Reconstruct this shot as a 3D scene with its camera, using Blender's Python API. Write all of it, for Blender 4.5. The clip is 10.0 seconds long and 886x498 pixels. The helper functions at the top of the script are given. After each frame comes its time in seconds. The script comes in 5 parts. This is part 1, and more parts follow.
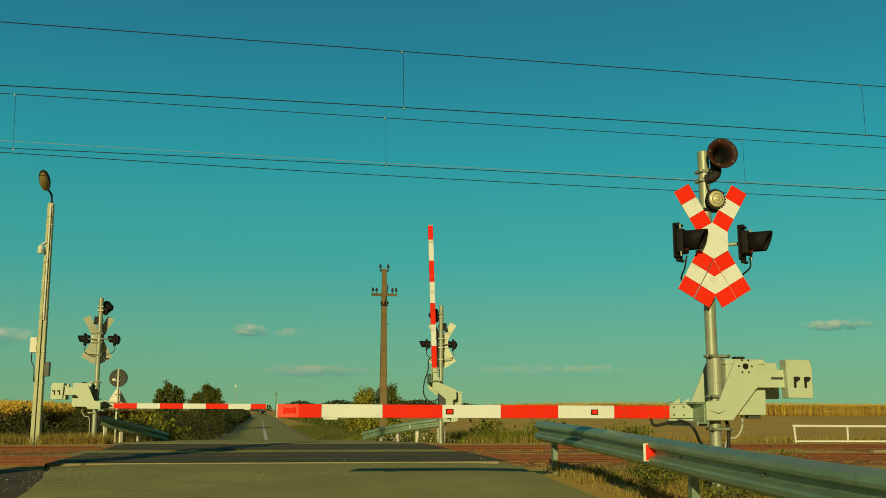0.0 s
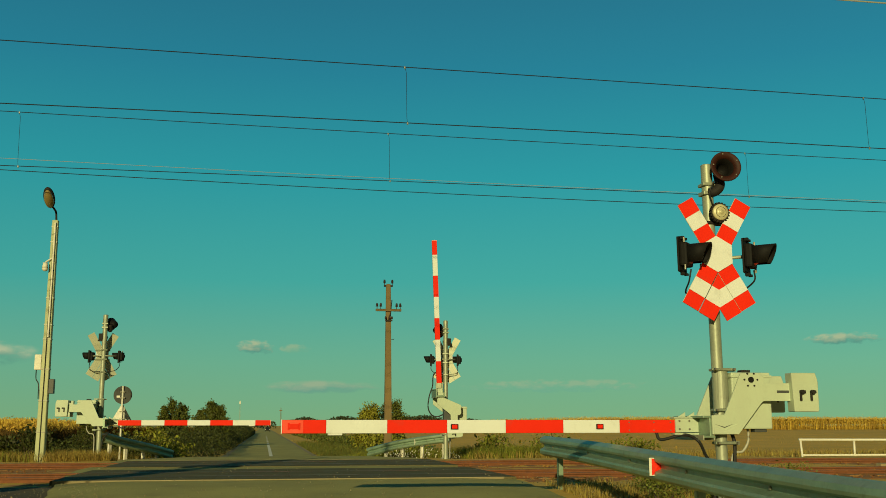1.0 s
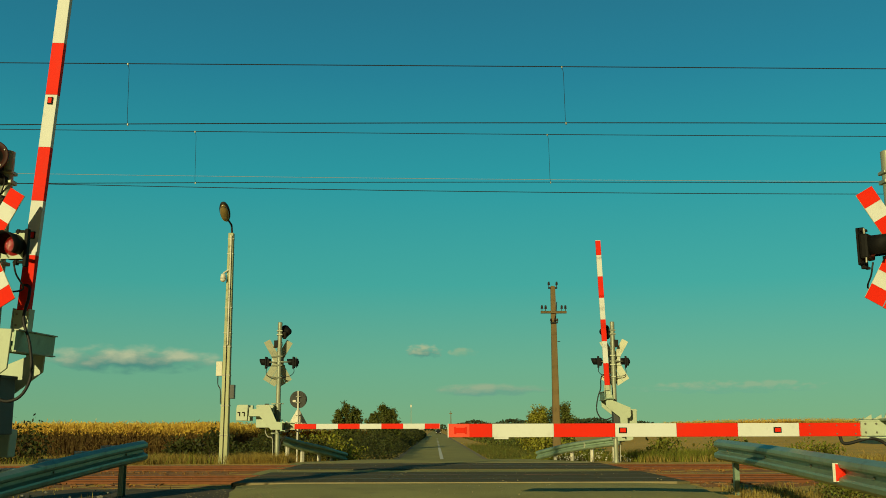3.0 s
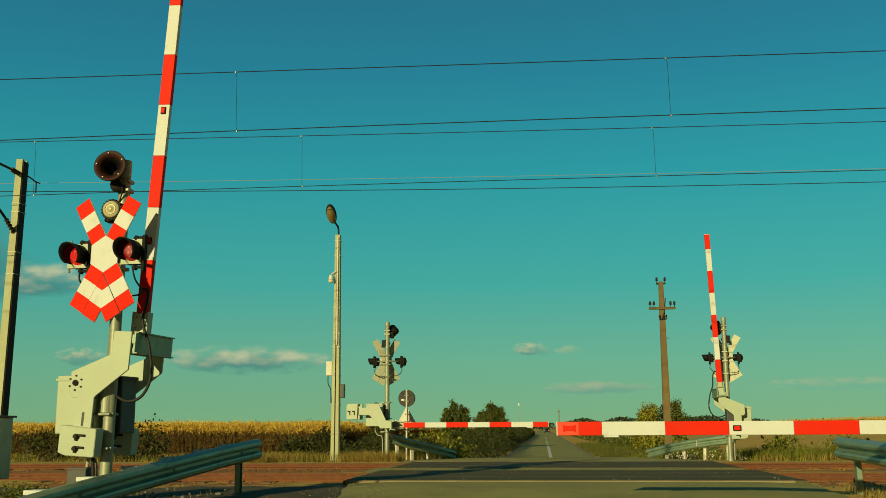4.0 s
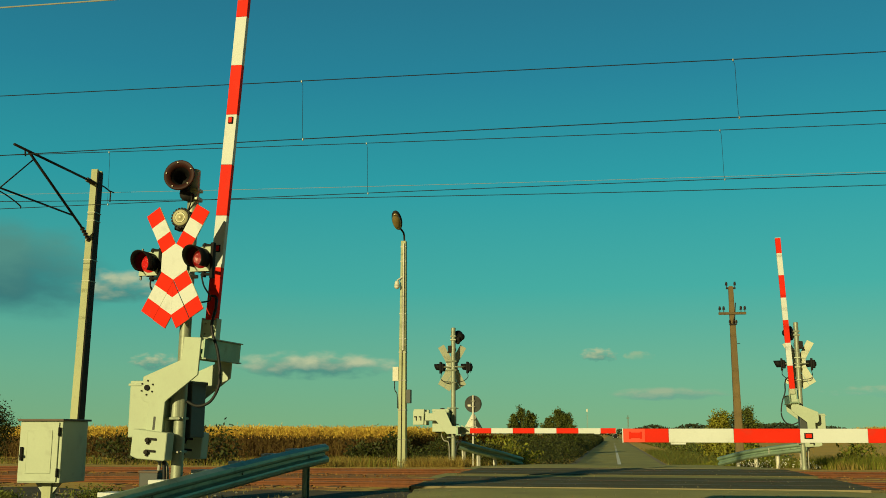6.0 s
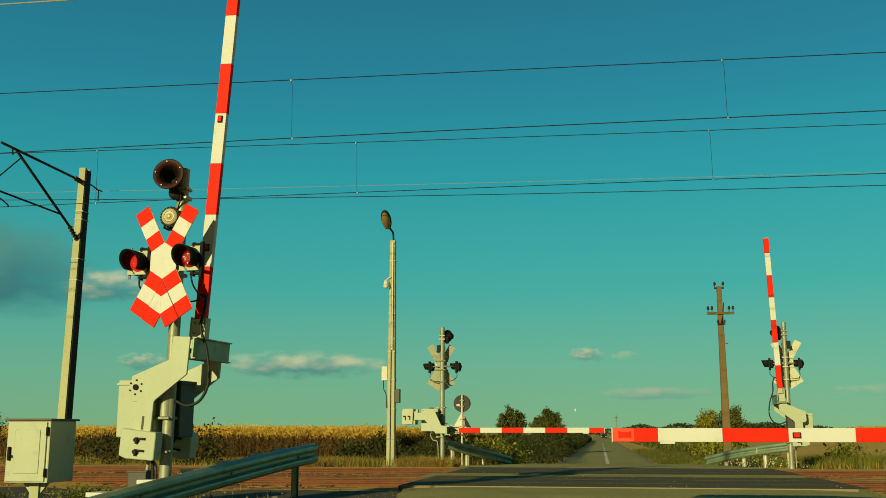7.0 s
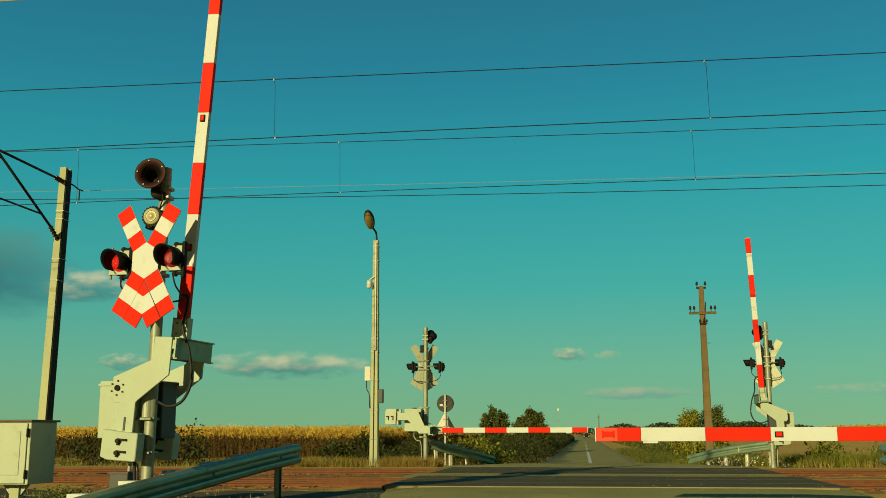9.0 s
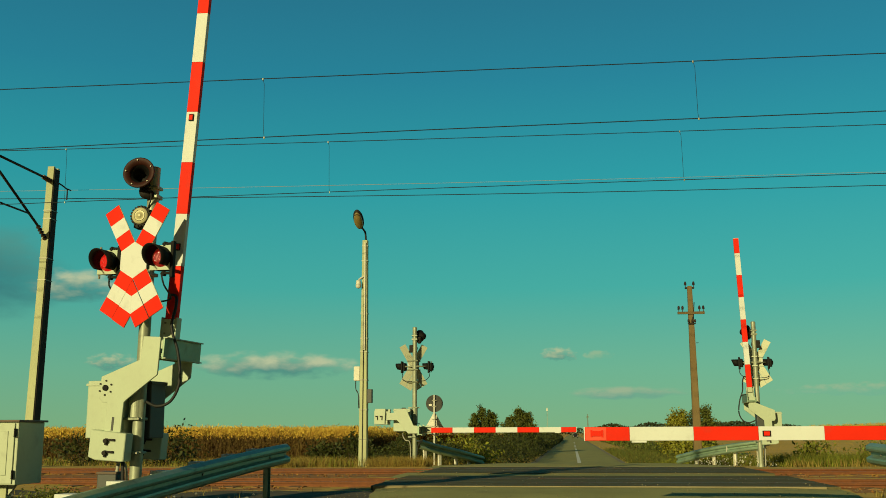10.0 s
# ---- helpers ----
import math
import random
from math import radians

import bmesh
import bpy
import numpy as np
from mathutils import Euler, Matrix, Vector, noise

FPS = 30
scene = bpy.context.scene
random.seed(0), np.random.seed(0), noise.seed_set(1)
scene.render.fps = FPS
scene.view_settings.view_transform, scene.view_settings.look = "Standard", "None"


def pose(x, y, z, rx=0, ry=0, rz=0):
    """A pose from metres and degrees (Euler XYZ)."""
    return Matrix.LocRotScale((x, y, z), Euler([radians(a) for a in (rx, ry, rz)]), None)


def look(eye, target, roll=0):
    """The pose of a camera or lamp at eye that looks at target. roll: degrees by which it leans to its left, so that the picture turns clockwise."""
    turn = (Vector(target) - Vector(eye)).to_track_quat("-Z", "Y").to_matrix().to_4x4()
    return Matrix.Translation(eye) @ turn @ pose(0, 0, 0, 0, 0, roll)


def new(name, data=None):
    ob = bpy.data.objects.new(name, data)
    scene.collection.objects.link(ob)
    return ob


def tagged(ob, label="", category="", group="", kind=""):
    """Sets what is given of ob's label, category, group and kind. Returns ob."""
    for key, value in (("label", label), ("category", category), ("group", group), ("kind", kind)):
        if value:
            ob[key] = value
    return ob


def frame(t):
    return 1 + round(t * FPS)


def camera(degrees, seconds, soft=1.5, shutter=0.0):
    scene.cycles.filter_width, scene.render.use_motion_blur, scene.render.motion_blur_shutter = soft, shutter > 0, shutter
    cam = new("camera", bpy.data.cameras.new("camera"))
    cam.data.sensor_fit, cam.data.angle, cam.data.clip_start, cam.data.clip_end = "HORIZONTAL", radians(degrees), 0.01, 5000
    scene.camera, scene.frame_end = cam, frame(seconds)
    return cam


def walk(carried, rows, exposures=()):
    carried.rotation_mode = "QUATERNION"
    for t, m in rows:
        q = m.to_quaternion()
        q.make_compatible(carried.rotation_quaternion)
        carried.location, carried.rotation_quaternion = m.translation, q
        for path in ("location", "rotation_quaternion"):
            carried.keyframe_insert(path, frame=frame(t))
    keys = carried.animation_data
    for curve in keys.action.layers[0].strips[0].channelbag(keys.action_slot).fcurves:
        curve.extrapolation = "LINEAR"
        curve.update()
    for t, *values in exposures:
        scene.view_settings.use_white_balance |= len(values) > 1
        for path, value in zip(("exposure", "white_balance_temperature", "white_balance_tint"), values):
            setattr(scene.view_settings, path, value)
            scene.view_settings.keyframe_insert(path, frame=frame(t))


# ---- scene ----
cam = camera(47.54, 10.0, soft=0.88)
PATH = [
    (0, -0.063, -0.081, 1.019, 99.097, -0.231, -10.219),
    (0.5, -0.067, -0.087, 1.004, 99.637, -0.283, -10.421),
    (1, -0.063, -0.082, 1.014, 99.961, 0.048, -9.946),
    (1.5, -0.054, -0.075, 1.005, 100.098, -0.024, -7.376),
    (2, -0.05, -0.076, 1.02, 100.097, 0.041, -5.244),
    (2.5, -0.015, -0.03, 1.027, 100.137, 0.086, -3.202),
    (4, -0.021, 0, 1.024, 100.061, 0.272, 5.595),
    (4.5, 0, 0, 1.03, 100.107, 0.129, 8.193),
    (5, 0.028, -0.013, 1.03, 100.203, -0.096, 10.252),
    (5.5, 0.028, -0.007, 1.032, 100.323, -0.109, 10.071),
    (6, 0.017, -0.01, 1.027, 100.378, -0.064, 9.382),
    (7.5, 0.003, -0.009, 1.026, 100.348, -0.008, 8.539),
    (8, 0.004, 0.007, 1.024, 100.367, 0.067, 8.217),
    (8.5, 0.001, 0.002, 1.026, 100.355, 0.108, 8.031),
    (9, -0.006, 0.004, 1.027, 100.354, 0.129, 7.786),
    (9.5, -0.002, -0.001, 1.026, 100.359, 0.182, 7.474),
    (10, -0.006, -0.002, 1.022, 100.356, 0.201, 7.172)
]
walk(cam, [(row[0], pose(*row[1:])) for row in PATH], [(0.0, -0.06), (2.0, -0.05), (4.0, 0.0), (5.0, 0.06), (10.0, 0.05)])

# ---- sky and sun: low evening sun behind the viewer, shadows run away from the road's near end ----
SUN_ELEV, SUN_AZ = 14.3, 21.0          # degrees; the light travels towards +y and a little +x
world = bpy.data.worlds.new("evening_sky")
scene.world = world
world.use_nodes = True
wn, wl = world.node_tree.nodes, world.node_tree.links
wn.clear()
w_out, w_bg = wn.new("ShaderNodeOutputWorld"), wn.new("ShaderNodeBackground")
w_sky = wn.new("ShaderNodeTexSky")
w_sky.sky_type, w_sky.sun_disc = "NISHITA", False
w_sky.sun_elevation, w_sky.sun_rotation = radians(SUN_ELEV), radians(180 + SUN_AZ)
w_co, w_sep, w_ramp, w_mix, w_dim = (wn.new("ShaderNodeTexCoord"), wn.new("ShaderNodeSeparateXYZ"), wn.new("ShaderNodeValToRGB"),
                                     wn.new("ShaderNodeMix"), wn.new("ShaderNodeMix"))
wl.new(w_co.outputs["Generated"], w_sep.inputs[0])
wl.new(w_sep.outputs["Z"], w_ramp.inputs[0])
SKY = [(0.0, (0.205, 0.42, 0.21)), (0.06, (0.150, 0.43, 0.275)), (0.14, (0.060, 0.395, 0.345)), (0.24, (0.027, 0.325, 0.36)),
       (0.34, (0.021, 0.222, 0.31)), (0.46, (0.020, 0.145, 0.23)), (1.0, (0.03, 0.06, 0.08))]
for i, (place, colour) in enumerate(SKY):
    el = w_ramp.color_ramp.elements[i] if i < 2 else w_ramp.color_ramp.elements.new(place)
    el.position, el.color = place, (*colour, 1)
w_dim.data_type = w_mix.data_type = "RGBA"
w_dim.blend_type = "MULTIPLY"
w_dim.inputs[0].default_value = 1.0
w_face = wn.new("ShaderNodeMapRange")
w_face.interpolation_type = "SMOOTHSTEP"
w_face.inputs[1].default_value, w_face.inputs[2].default_value, w_face.inputs[3].default_value, w_face.inputs[4].default_value = -0.25, 0.70, 0.12, 1.0
wl.new(w_sep.outputs["Y"], w_face.inputs[0])
wl.new(w_face.outputs[0], w_mix.inputs[0])
wl.new(w_sky.outputs[0], w_dim.inputs[6])
w_dim.inputs[7].default_value = (0.005, 0.005, 0.004, 1)
wl.new(w_dim.outputs[2], w_mix.inputs[6])
w_side, w_glow = wn.new("ShaderNodeMapRange"), wn.new("ShaderNodeVectorMath")
w_side.inputs[1].default_value, w_side.inputs[2].default_value, w_side.inputs[3].default_value, w_side.inputs[4].default_value = -0.6, 0.6, 0.92, 1.08
w_glow.operation = "SCALE"
wl.new(w_sep.outputs["X"], w_side.inputs[0])
wl.new(w_ramp.outputs[0], w_glow.inputs[0])
wl.new(w_side.outputs[0], w_glow.inputs["Scale"])
wl.new(w_glow.outputs[0], w_mix.inputs[7])
wl.new(w_mix.outputs[2], w_bg.inputs[0])
wl.new(w_bg.outputs[0], w_out.inputs[0])
w_bg.inputs[1].default_value = 1.0

sun = new("sun", bpy.data.lights.new("sun", "SUN"))
sun.data.energy, sun.data.angle, sun.data.color = 3.7, radians(0.6), (0.99, 0.87, 0.41)
travel = Vector((math.sin(radians(SUN_AZ)) * math.cos(radians(SUN_ELEV)), math.cos(radians(SUN_AZ)) * math.cos(radians(SUN_ELEV)), -math.sin(radians(SUN_ELEV))))
sun.matrix_world = look((-20, -60, 30), Vector((-20, -60, 30)) + travel)


# ---- materials ----
def mat(name, base, rough=0.6, metal=0.0, second=None, scale=6.0, amount=0.5, fine=60.0, bump=0.15, spec=0.4, island=0.0, streak=1.0, dirt=0.0):
    """Paint, metal, stone or leaf: two scales of noise between two colours, fine relief, optional vertical streaks and dirt."""
    m = bpy.data.materials.new(name)
    m.use_nodes = True
    n, k = m.node_tree.nodes, m.node_tree.links
    b = n["Principled BSDF"]
    second = second or tuple(c * 0.7 for c in base)
    co, mp = n.new("ShaderNodeTexCoord"), n.new("ShaderNodeMapping")
    mp.inputs["Scale"].default_value = (1, 1, 1 / streak)
    k.new(co.outputs["Object"], mp.inputs[0])
    big, small = n.new("ShaderNodeTexNoise"), n.new("ShaderNodeTexNoise")
    for t, s, d in ((big, scale, 5), (small, fine, 3)):
        t.inputs["Scale"].default_value, t.inputs["Detail"].default_value = s, d
        k.new(mp.outputs[0], t.inputs["Vector"])
    add = n.new("ShaderNodeMath")
    add.operation = "MULTIPLY_ADD"
    k.new(small.outputs[0], add.inputs[0])
    add.inputs[1].default_value = 0.45
    k.new(big.outputs[0], add.inputs[2])
    rng = n.new("ShaderNodeMapRange")
    rng.inputs[1].default_value, rng.inputs[2].default_value = 0.72 - 0.28, 0.72 + 0.28
    rng.inputs[3].default_value, rng.inputs[4].default_value = 0.0, amount
    k.new(add.outputs[0], rng.inputs[0])
    mix = n.new("ShaderNodeMix")
    mix.data_type = "RGBA"
    mix.inputs[6].default_value, mix.inputs[7].default_value = (*base, 1), (*second, 1)
    k.new(rng.outputs[0], mix.inputs[0])
    last = mix.outputs[2]
    if island:
        g, hsv, r2 = n.new("ShaderNodeNewGeometry"), n.new("ShaderNodeHueSaturation"), n.new("ShaderNodeMapRange")
        k.new(g.outputs["Random Per Island"], r2.inputs[0])
        r2.inputs[3].default_value, r2.inputs[4].default_value = 1 - island, 1 + island
        k.new(r2.outputs[0], hsv.inputs["Value"])
        r3 = n.new("ShaderNodeMapRange")
        k.new(g.outputs["Random Per Island"], r3.inputs[0])
        r3.inputs[3].default_value, r3.inputs[4].default_value = 0.5 - island * 0.04, 0.5 + island * 0.04
        k.new(r3.outputs[0], hsv.inputs["Hue"])
        k.new(last, hsv.inputs["Color"])
        last = hsv.outputs[0]
    if dirt:
        spots, r4, m2 = n.new("ShaderNodeTexNoise"), n.new("ShaderNodeMapRange"), n.new("ShaderNodeMix")
        spots.inputs["Scale"].default_value, spots.inputs["Detail"].default_value = scale * 2.3, 8
        k.new(co.outputs["Object"], spots.inputs["Vector"])
        k.new(spots.outputs[0], r4.inputs[0])
        r4.inputs[1].default_value, r4.inputs[2].default_value, r4.inputs[4].default_value = 0.56, 0.7, dirt
        m2.data_type = "RGBA"
        k.new(r4.outputs[0], m2.inputs[0])
        k.new(last, m2.inputs[6])
        m2.inputs[7].default_value = (0.12, 0.10, 0.07, 1)
        last = m2.outputs[2]
    k.new(last, b.inputs["Base Color"])
    b.inputs["Roughness"].default_value, b.inputs["Metallic"].default_value = rough, metal
    b.inputs["Specular IOR Level"].default_value = spec
    if bump:
        bp = n.new("ShaderNodeBump")
        bp.inputs["Strength"].default_value, bp.inputs["Distance"].default_value = bump, 0.02
        k.new(add.outputs[0], bp.inputs["Height"])
        k.new(bp.outputs[0], b.inputs["Normal"])
    return m


def leafy(m, share=0.35):
    """Lets some light through leaves and blades."""
    n, k = m.node_tree.nodes, m.node_tree.links
    b, out = n["Principled BSDF"], n["Material Output"]
    tr, mx = n.new("ShaderNodeBsdfTranslucent"), n.new("ShaderNodeMixShader")
    source = b.inputs["Base Color"].links[0].from_socket
    k.new(source, tr.inputs[0])
    mx.inputs[0].default_value = share
    k.new(b.outputs[0], mx.inputs[1])
    k.new(tr.outputs[0], mx.inputs[2])
    k.new(mx.outputs[0], out.inputs[0])
    return m


M_RED = mat("red_reflective_film", (0.86, 0.026, 0.006), 0.6, second=(0.68, 0.016, 0.004), scale=3, amount=0.5, fine=90, bump=0.03, dirt=0.12, spec=0.12)
M_WHITE = mat("white_reflective_film", (0.75, 0.78, 0.77), 0.6, second=(0.66, 0.68, 0.65), scale=3, amount=0.6, fine=90, bump=0.03, dirt=0.15, spec=0.12)
M_TIP = mat("pale_red_reflector_sheet", (0.9, 0.10, 0.05), 0.3, second=(0.8, 0.06, 0.03), scale=8, amount=0.6, fine=120, bump=0.02)
M_GALVMID = mat("dull_mottled_galvanised_steel", (0.32, 0.36, 0.26), 0.5, 0.3, (0.19, 0.225, 0.17), 9, 0.9, 45, 0.08, streak=2, dirt=0.3)
M_GALV = mat("galvanised_steel", (0.40, 0.43, 0.32), 0.48, 0.3, (0.24, 0.27, 0.20), 7, 0.8, 45, 0.08, streak=3, dirt=0.25)
M_GALVRAIL = mat("weathered_galvanised_beam", (0.30, 0.42, 0.30), 0.42, 0.4, (0.20, 0.28, 0.20), 3, 0.9, 30, 0.1, dirt=0.35)
M_PAINT = mat("pale_grey_machine_paint", (0.505, 0.59, 0.435), 0.45, 0.0, (0.43, 0.465, 0.35), 4, 0.5, 50, 0.05, dirt=0.07, streak=2)
M_BACKPLATE = mat("bare_aluminium_sign_back", (0.54, 0.56, 0.40), 0.55, 0.1, (0.44, 0.45, 0.33), 5, 0.7, 40, 0.05)
M_BELL = mat("cream_bell_paint", (0.62, 0.58, 0.36), 0.4, 0.1, (0.42, 0.38, 0.2), 12, 0.8, 60, 0.05)
M_BLACK = mat("black_matt_lamp_paint", (0.006, 0.006, 0.006), 0.7, 0.0, (0.012, 0.011, 0.010), 12, 0.8, 80, 0.05, spec=0.2)
M_BROWN = mat("dark_brown_horn_paint", (0.05, 0.012, 0.008), 0.6, 0.0, (0.022, 0.009, 0.006), 10, 0.8, 80, 0.05, spec=0.25)
M_RUBBER = mat("black_rubber_cable", (0.014, 0.014, 0.014), 0.6, 0.0, (0.03, 0.03, 0.028), 20, 0.6, 90, 0.05)
M_PALECABLE = mat("pale_plastic_conduit", (0.45, 0.44, 0.36), 0.5)
M_STEELDARK = mat("dark_steel", (0.022, 0.021, 0.02), 0.7, 0.2, (0.04, 0.032, 0.026), 14, 0.7, spec=0.2)
M_BOLT = mat("zinc_bolt", (0.26, 0.25, 0.2), 0.5, 0.6)
M_CONC = mat("pale_weathered_concrete", (0.53, 0.56, 0.34), 0.85, 0, (0.40, 0.42, 0.26), 2.2, 0.9, 30, 0.25, streak=4, dirt=0.15)
M_CONCGREY = mat("grey_concrete", (0.33, 0.32, 0.27), 0.9, 0, (0.2, 0.19, 0.16), 3, 0.9, 40, 0.4, dirt=0.3)
M_POLE = mat("brown_weathered_pole", (0.22, 0.150, 0.060), 0.8, 0, (0.14, 0.095, 0.042), 3, 0.9, 40, 0.3, streak=6)
M_WIRE = mat("dark_copper_wire", (0.022, 0.026, 0.027), 0.9, 0.0, (0.03, 0.033, 0.033), spec=0.1)
M_WIREPALE = mat("pale_aluminium_wire", (0.6, 0.62, 0.56), 0.4, 0.5)
M_CERAMIC = mat("dark_glazed_insulator", (0.035, 0.022, 0.018), 0.2, 0, (0.05, 0.03, 0.02), spec=0.6)
M_RUST = mat("rusty_rail_side", (0.24, 0.085, 0.03), 0.85, 0.0, (0.13, 0.05, 0.022), 9, 0.9, 60, 0.3)
M_SHINE = mat("worn_bright_rail_head", (0.17, 0.14, 0.11), 0.45, 0.7, (0.12, 0.09, 0.07), 5, 0.6)
M_BALLAST = mat("rust_stained_ballast_stone", (0.33, 0.148, 0.038), 0.95, 0, (0.20, 0.094, 0.030), 2.5, 0.9, 25, 0.5, island=0.35)
M_BALLASTBED = mat("rust_brown_ballast_bed", (0.42, 0.182, 0.040), 0.95, 0, (0.26, 0.114, 0.031), 0.7, 0.9, 18, 0.9)
M_SLEEPER = mat("rust_stained_concrete_sleeper", (0.32, 0.165, 0.058), 0.9, 0, (0.22, 0.108, 0.040), 5, 0.9, 40, 0.4)
M_ASPHALT = mat("grey_green_worn_asphalt", (0.46, 0.415, 0.142), 0.93, 0, (0.31, 0.28, 0.10), 0.6, 1.0, 34, 0.9, spec=0.2, dirt=0.25)
M_DECK = mat("dark_rubber_crossing_deck", (0.098, 0.086, 0.040), 0.88, 0, (0.150, 0.128, 0.060), 0.9, 0.9, 30, 0.4, spec=0.15)
# soil colour darkened to carry the shadow that lies beside the guard rail
M_SOIL = mat("shadow_dark_trampled_soil", (0.06, 0.05, 0.03), 0.97, 0, (0.14, 0.10, 0.045), 1.1, 0.9, 22, 0.8)
M_GRIT = mat("pale_spilled_grain_and_grit", (0.40, 0.33, 0.18), 0.9, 0, (0.26, 0.21, 0.12), 20, 0.8, island=0.3)
M_LINE = mat("worn_white_road_paint", (0.82, 0.80, 0.68), 0.8, 0, (0.66, 0.63, 0.5), 2.5, 0.7, 30, 0.2)
M_KERB = mat("pale_sandy_road_shoulder", (0.36, 0.30, 0.17), 0.95, 0, (0.24, 0.19, 0.10), 1.2, 0.9, 20, 0.6)
M_GRASSDRY = leafy(mat("dry_straw_grass", (0.44, 0.315, 0.075), 0.8, 0, (0.27, 0.195, 0.05), 0.3, 0.9, 4, 0, island=0.4))
M_GRASSGREEN = leafy(mat("green_verge_grass", (0.27, 0.265, 0.030), 0.7, 0, (0.15, 0.165, 0.020), 0.3, 0.9, 4, 0, island=0.45))
M_HEDGE = leafy(mat("dark_green_hedge_leaf", (0.075, 0.085, 0.016), 0.65, 0, (0.04, 0.046, 0.010), 0.35, 0.9, 4, 0, island=0.5), 0.3)
M_BRIGHTLEAF = leafy(mat("yellow_green_leaf", (0.36, 0.33, 0.034), 0.6, 0, (0.19, 0.19, 0.022), 0.5, 0.9, 4, 0, island=0.4))
M_TREELEAF = leafy(mat("olive_tree_leaf", (0.17, 0.185, 0.032), 0.65, 0, (0.09, 0.105, 0.02), 0.5, 0.9, 4, 0, island=0.45))
M_BARK = mat("grey_brown_bark", (0.10, 0.075, 0.05), 0.9, 0, (0.06, 0.045, 0.03), 8, 0.9, 40, 0.5, streak=4)
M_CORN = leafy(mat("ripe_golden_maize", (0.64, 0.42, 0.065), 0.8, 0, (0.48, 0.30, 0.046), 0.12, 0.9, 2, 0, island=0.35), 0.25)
# shade low in the maize is put into this darker leaf colour
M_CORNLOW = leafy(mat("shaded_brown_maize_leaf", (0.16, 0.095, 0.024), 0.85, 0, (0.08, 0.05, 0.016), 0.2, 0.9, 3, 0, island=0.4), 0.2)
M_FARWOOD = mat("far_dark_wood_leaf", (0.045, 0.062, 0.022), 0.9, 0, (0.03, 0.042, 0.018), 0.05, 0.9, 1, 0, island=0.35)
M_FENCE = mat("white_painted_rail", (0.78, 0.76, 0.66), 0.5, 0, (0.62, 0.6, 0.5), 6, 0.7, 50, 0.05, dirt=0.2)
M_CABINET = mat("cream_cabinet_paint", (0.53, 0.60, 0.435), 0.5, 0, (0.45, 0.50, 0.365), 3, 0.7, 40, 0.05, dirt=0.15)
M_CABTOP = mat("dark_cabinet_roof", (0.10, 0.075, 0.055), 0.6, 0.2, (0.15, 0.1, 0.07), 6, 0.8)
M_SIGNDARK = mat("grey_sign_back", (0.045, 0.048, 0.042), 0.6, 0.2, (0.03, 0.032, 0.028), 6, 0.8)
M_GLASSLAMP = mat("smoked_lamp_bowl", (0.30, 0.22, 0.08), 0.12, 0, (0.2, 0.14, 0.05), 9, 0.7, spec=0.8)
M_CAR = mat("dark_car_paint", (0.02, 0.022, 0.025), 0.25, 0.3)
M_WEED = leafy(mat("roadside_weed_leaf", (0.24, 0.25, 0.04), 0.65, 0, (0.13, 0.15, 0.026), 2, 0.9, 9, 0, island=0.45))
M_GREYBOX = mat("dark_grey_box", (0.07, 0.075, 0.07), 0.5)


def lens(name, colour, power):
    m = mat(name, colour, 0.12, 0, tuple(c * 0.6 for c in colour), 60, 0.8, 160, 0.2, spec=0.35)
    b = m.node_tree.nodes["Principled BSDF"]
    b.inputs["Emission Color"].default_value, b.inputs["Emission Strength"].default_value = (1, 0.02, 0.01, 1), power
    return m


M_LENSLIT, M_LENSDIM, M_LENSOFF = lens("lit_red_lens", (0.26, 0.005, 0.004), 0.5), lens("glowing_red_lens", (0.2, 0.005, 0.004), 0.14), lens("dark_red_lens", (0.16, 0.008, 0.006), 0.0)


# ---- mesh helpers ----
def link(name, bm, material, parent=None, label="", smooth=False, flip=False):
    if flip:
        bmesh.ops.scale(bm, vec=(-1, 1, 1), verts=bm.verts)
        bmesh.ops.reverse_faces(bm, faces=bm.faces)
    me = bpy.data.meshes.new(name)
    bm.to_mesh(me)
    bm.free()
    me.materials.append(material)
    if smooth:
        for f in me.polygons:
            f.use_smooth = True
    ob = new(name, me)
    if parent:
        ob.parent = parent
    if label:
        ob["label"] = label
    return ob


part = link


def raw(name, verts, faces, material, parent=None, label=""):
    me = bpy.data.meshes.new(name)
    me.from_pydata(verts, [], faces)
    me.update()
    me.materials.append(material)
    ob = new(name, me)
    if parent:
        ob.parent = parent
    if label:
        ob["label"] = label
    return ob


def box(bm, x0, x1, y0, y1, z0, z1, bevel=0.0, turn=None):
    res = bmesh.ops.create_cube(bm, size=1)
    vs = res["verts"]
    bmesh.ops.scale(bm, vec=(abs(x1 - x0), abs(y1 - y0), abs(z1 - z0)), verts=vs)
    bmesh.ops.translate(bm, vec=((x0 + x1) / 2, (y0 + y1) / 2, (z0 + z1) / 2), verts=vs)
    if turn is not None:
        bmesh.ops.transform(bm, matrix=turn, verts=vs)
    if bevel:
        edges = list({e for v in vs for e in v.link_edges})
        bmesh.ops.bevel(bm, geom=edges, offset=bevel, segments=2, affect="EDGES", profile=0.6)
    return bm


def boxed(*a, **k):
    return box(bmesh.new(), *a, **k)


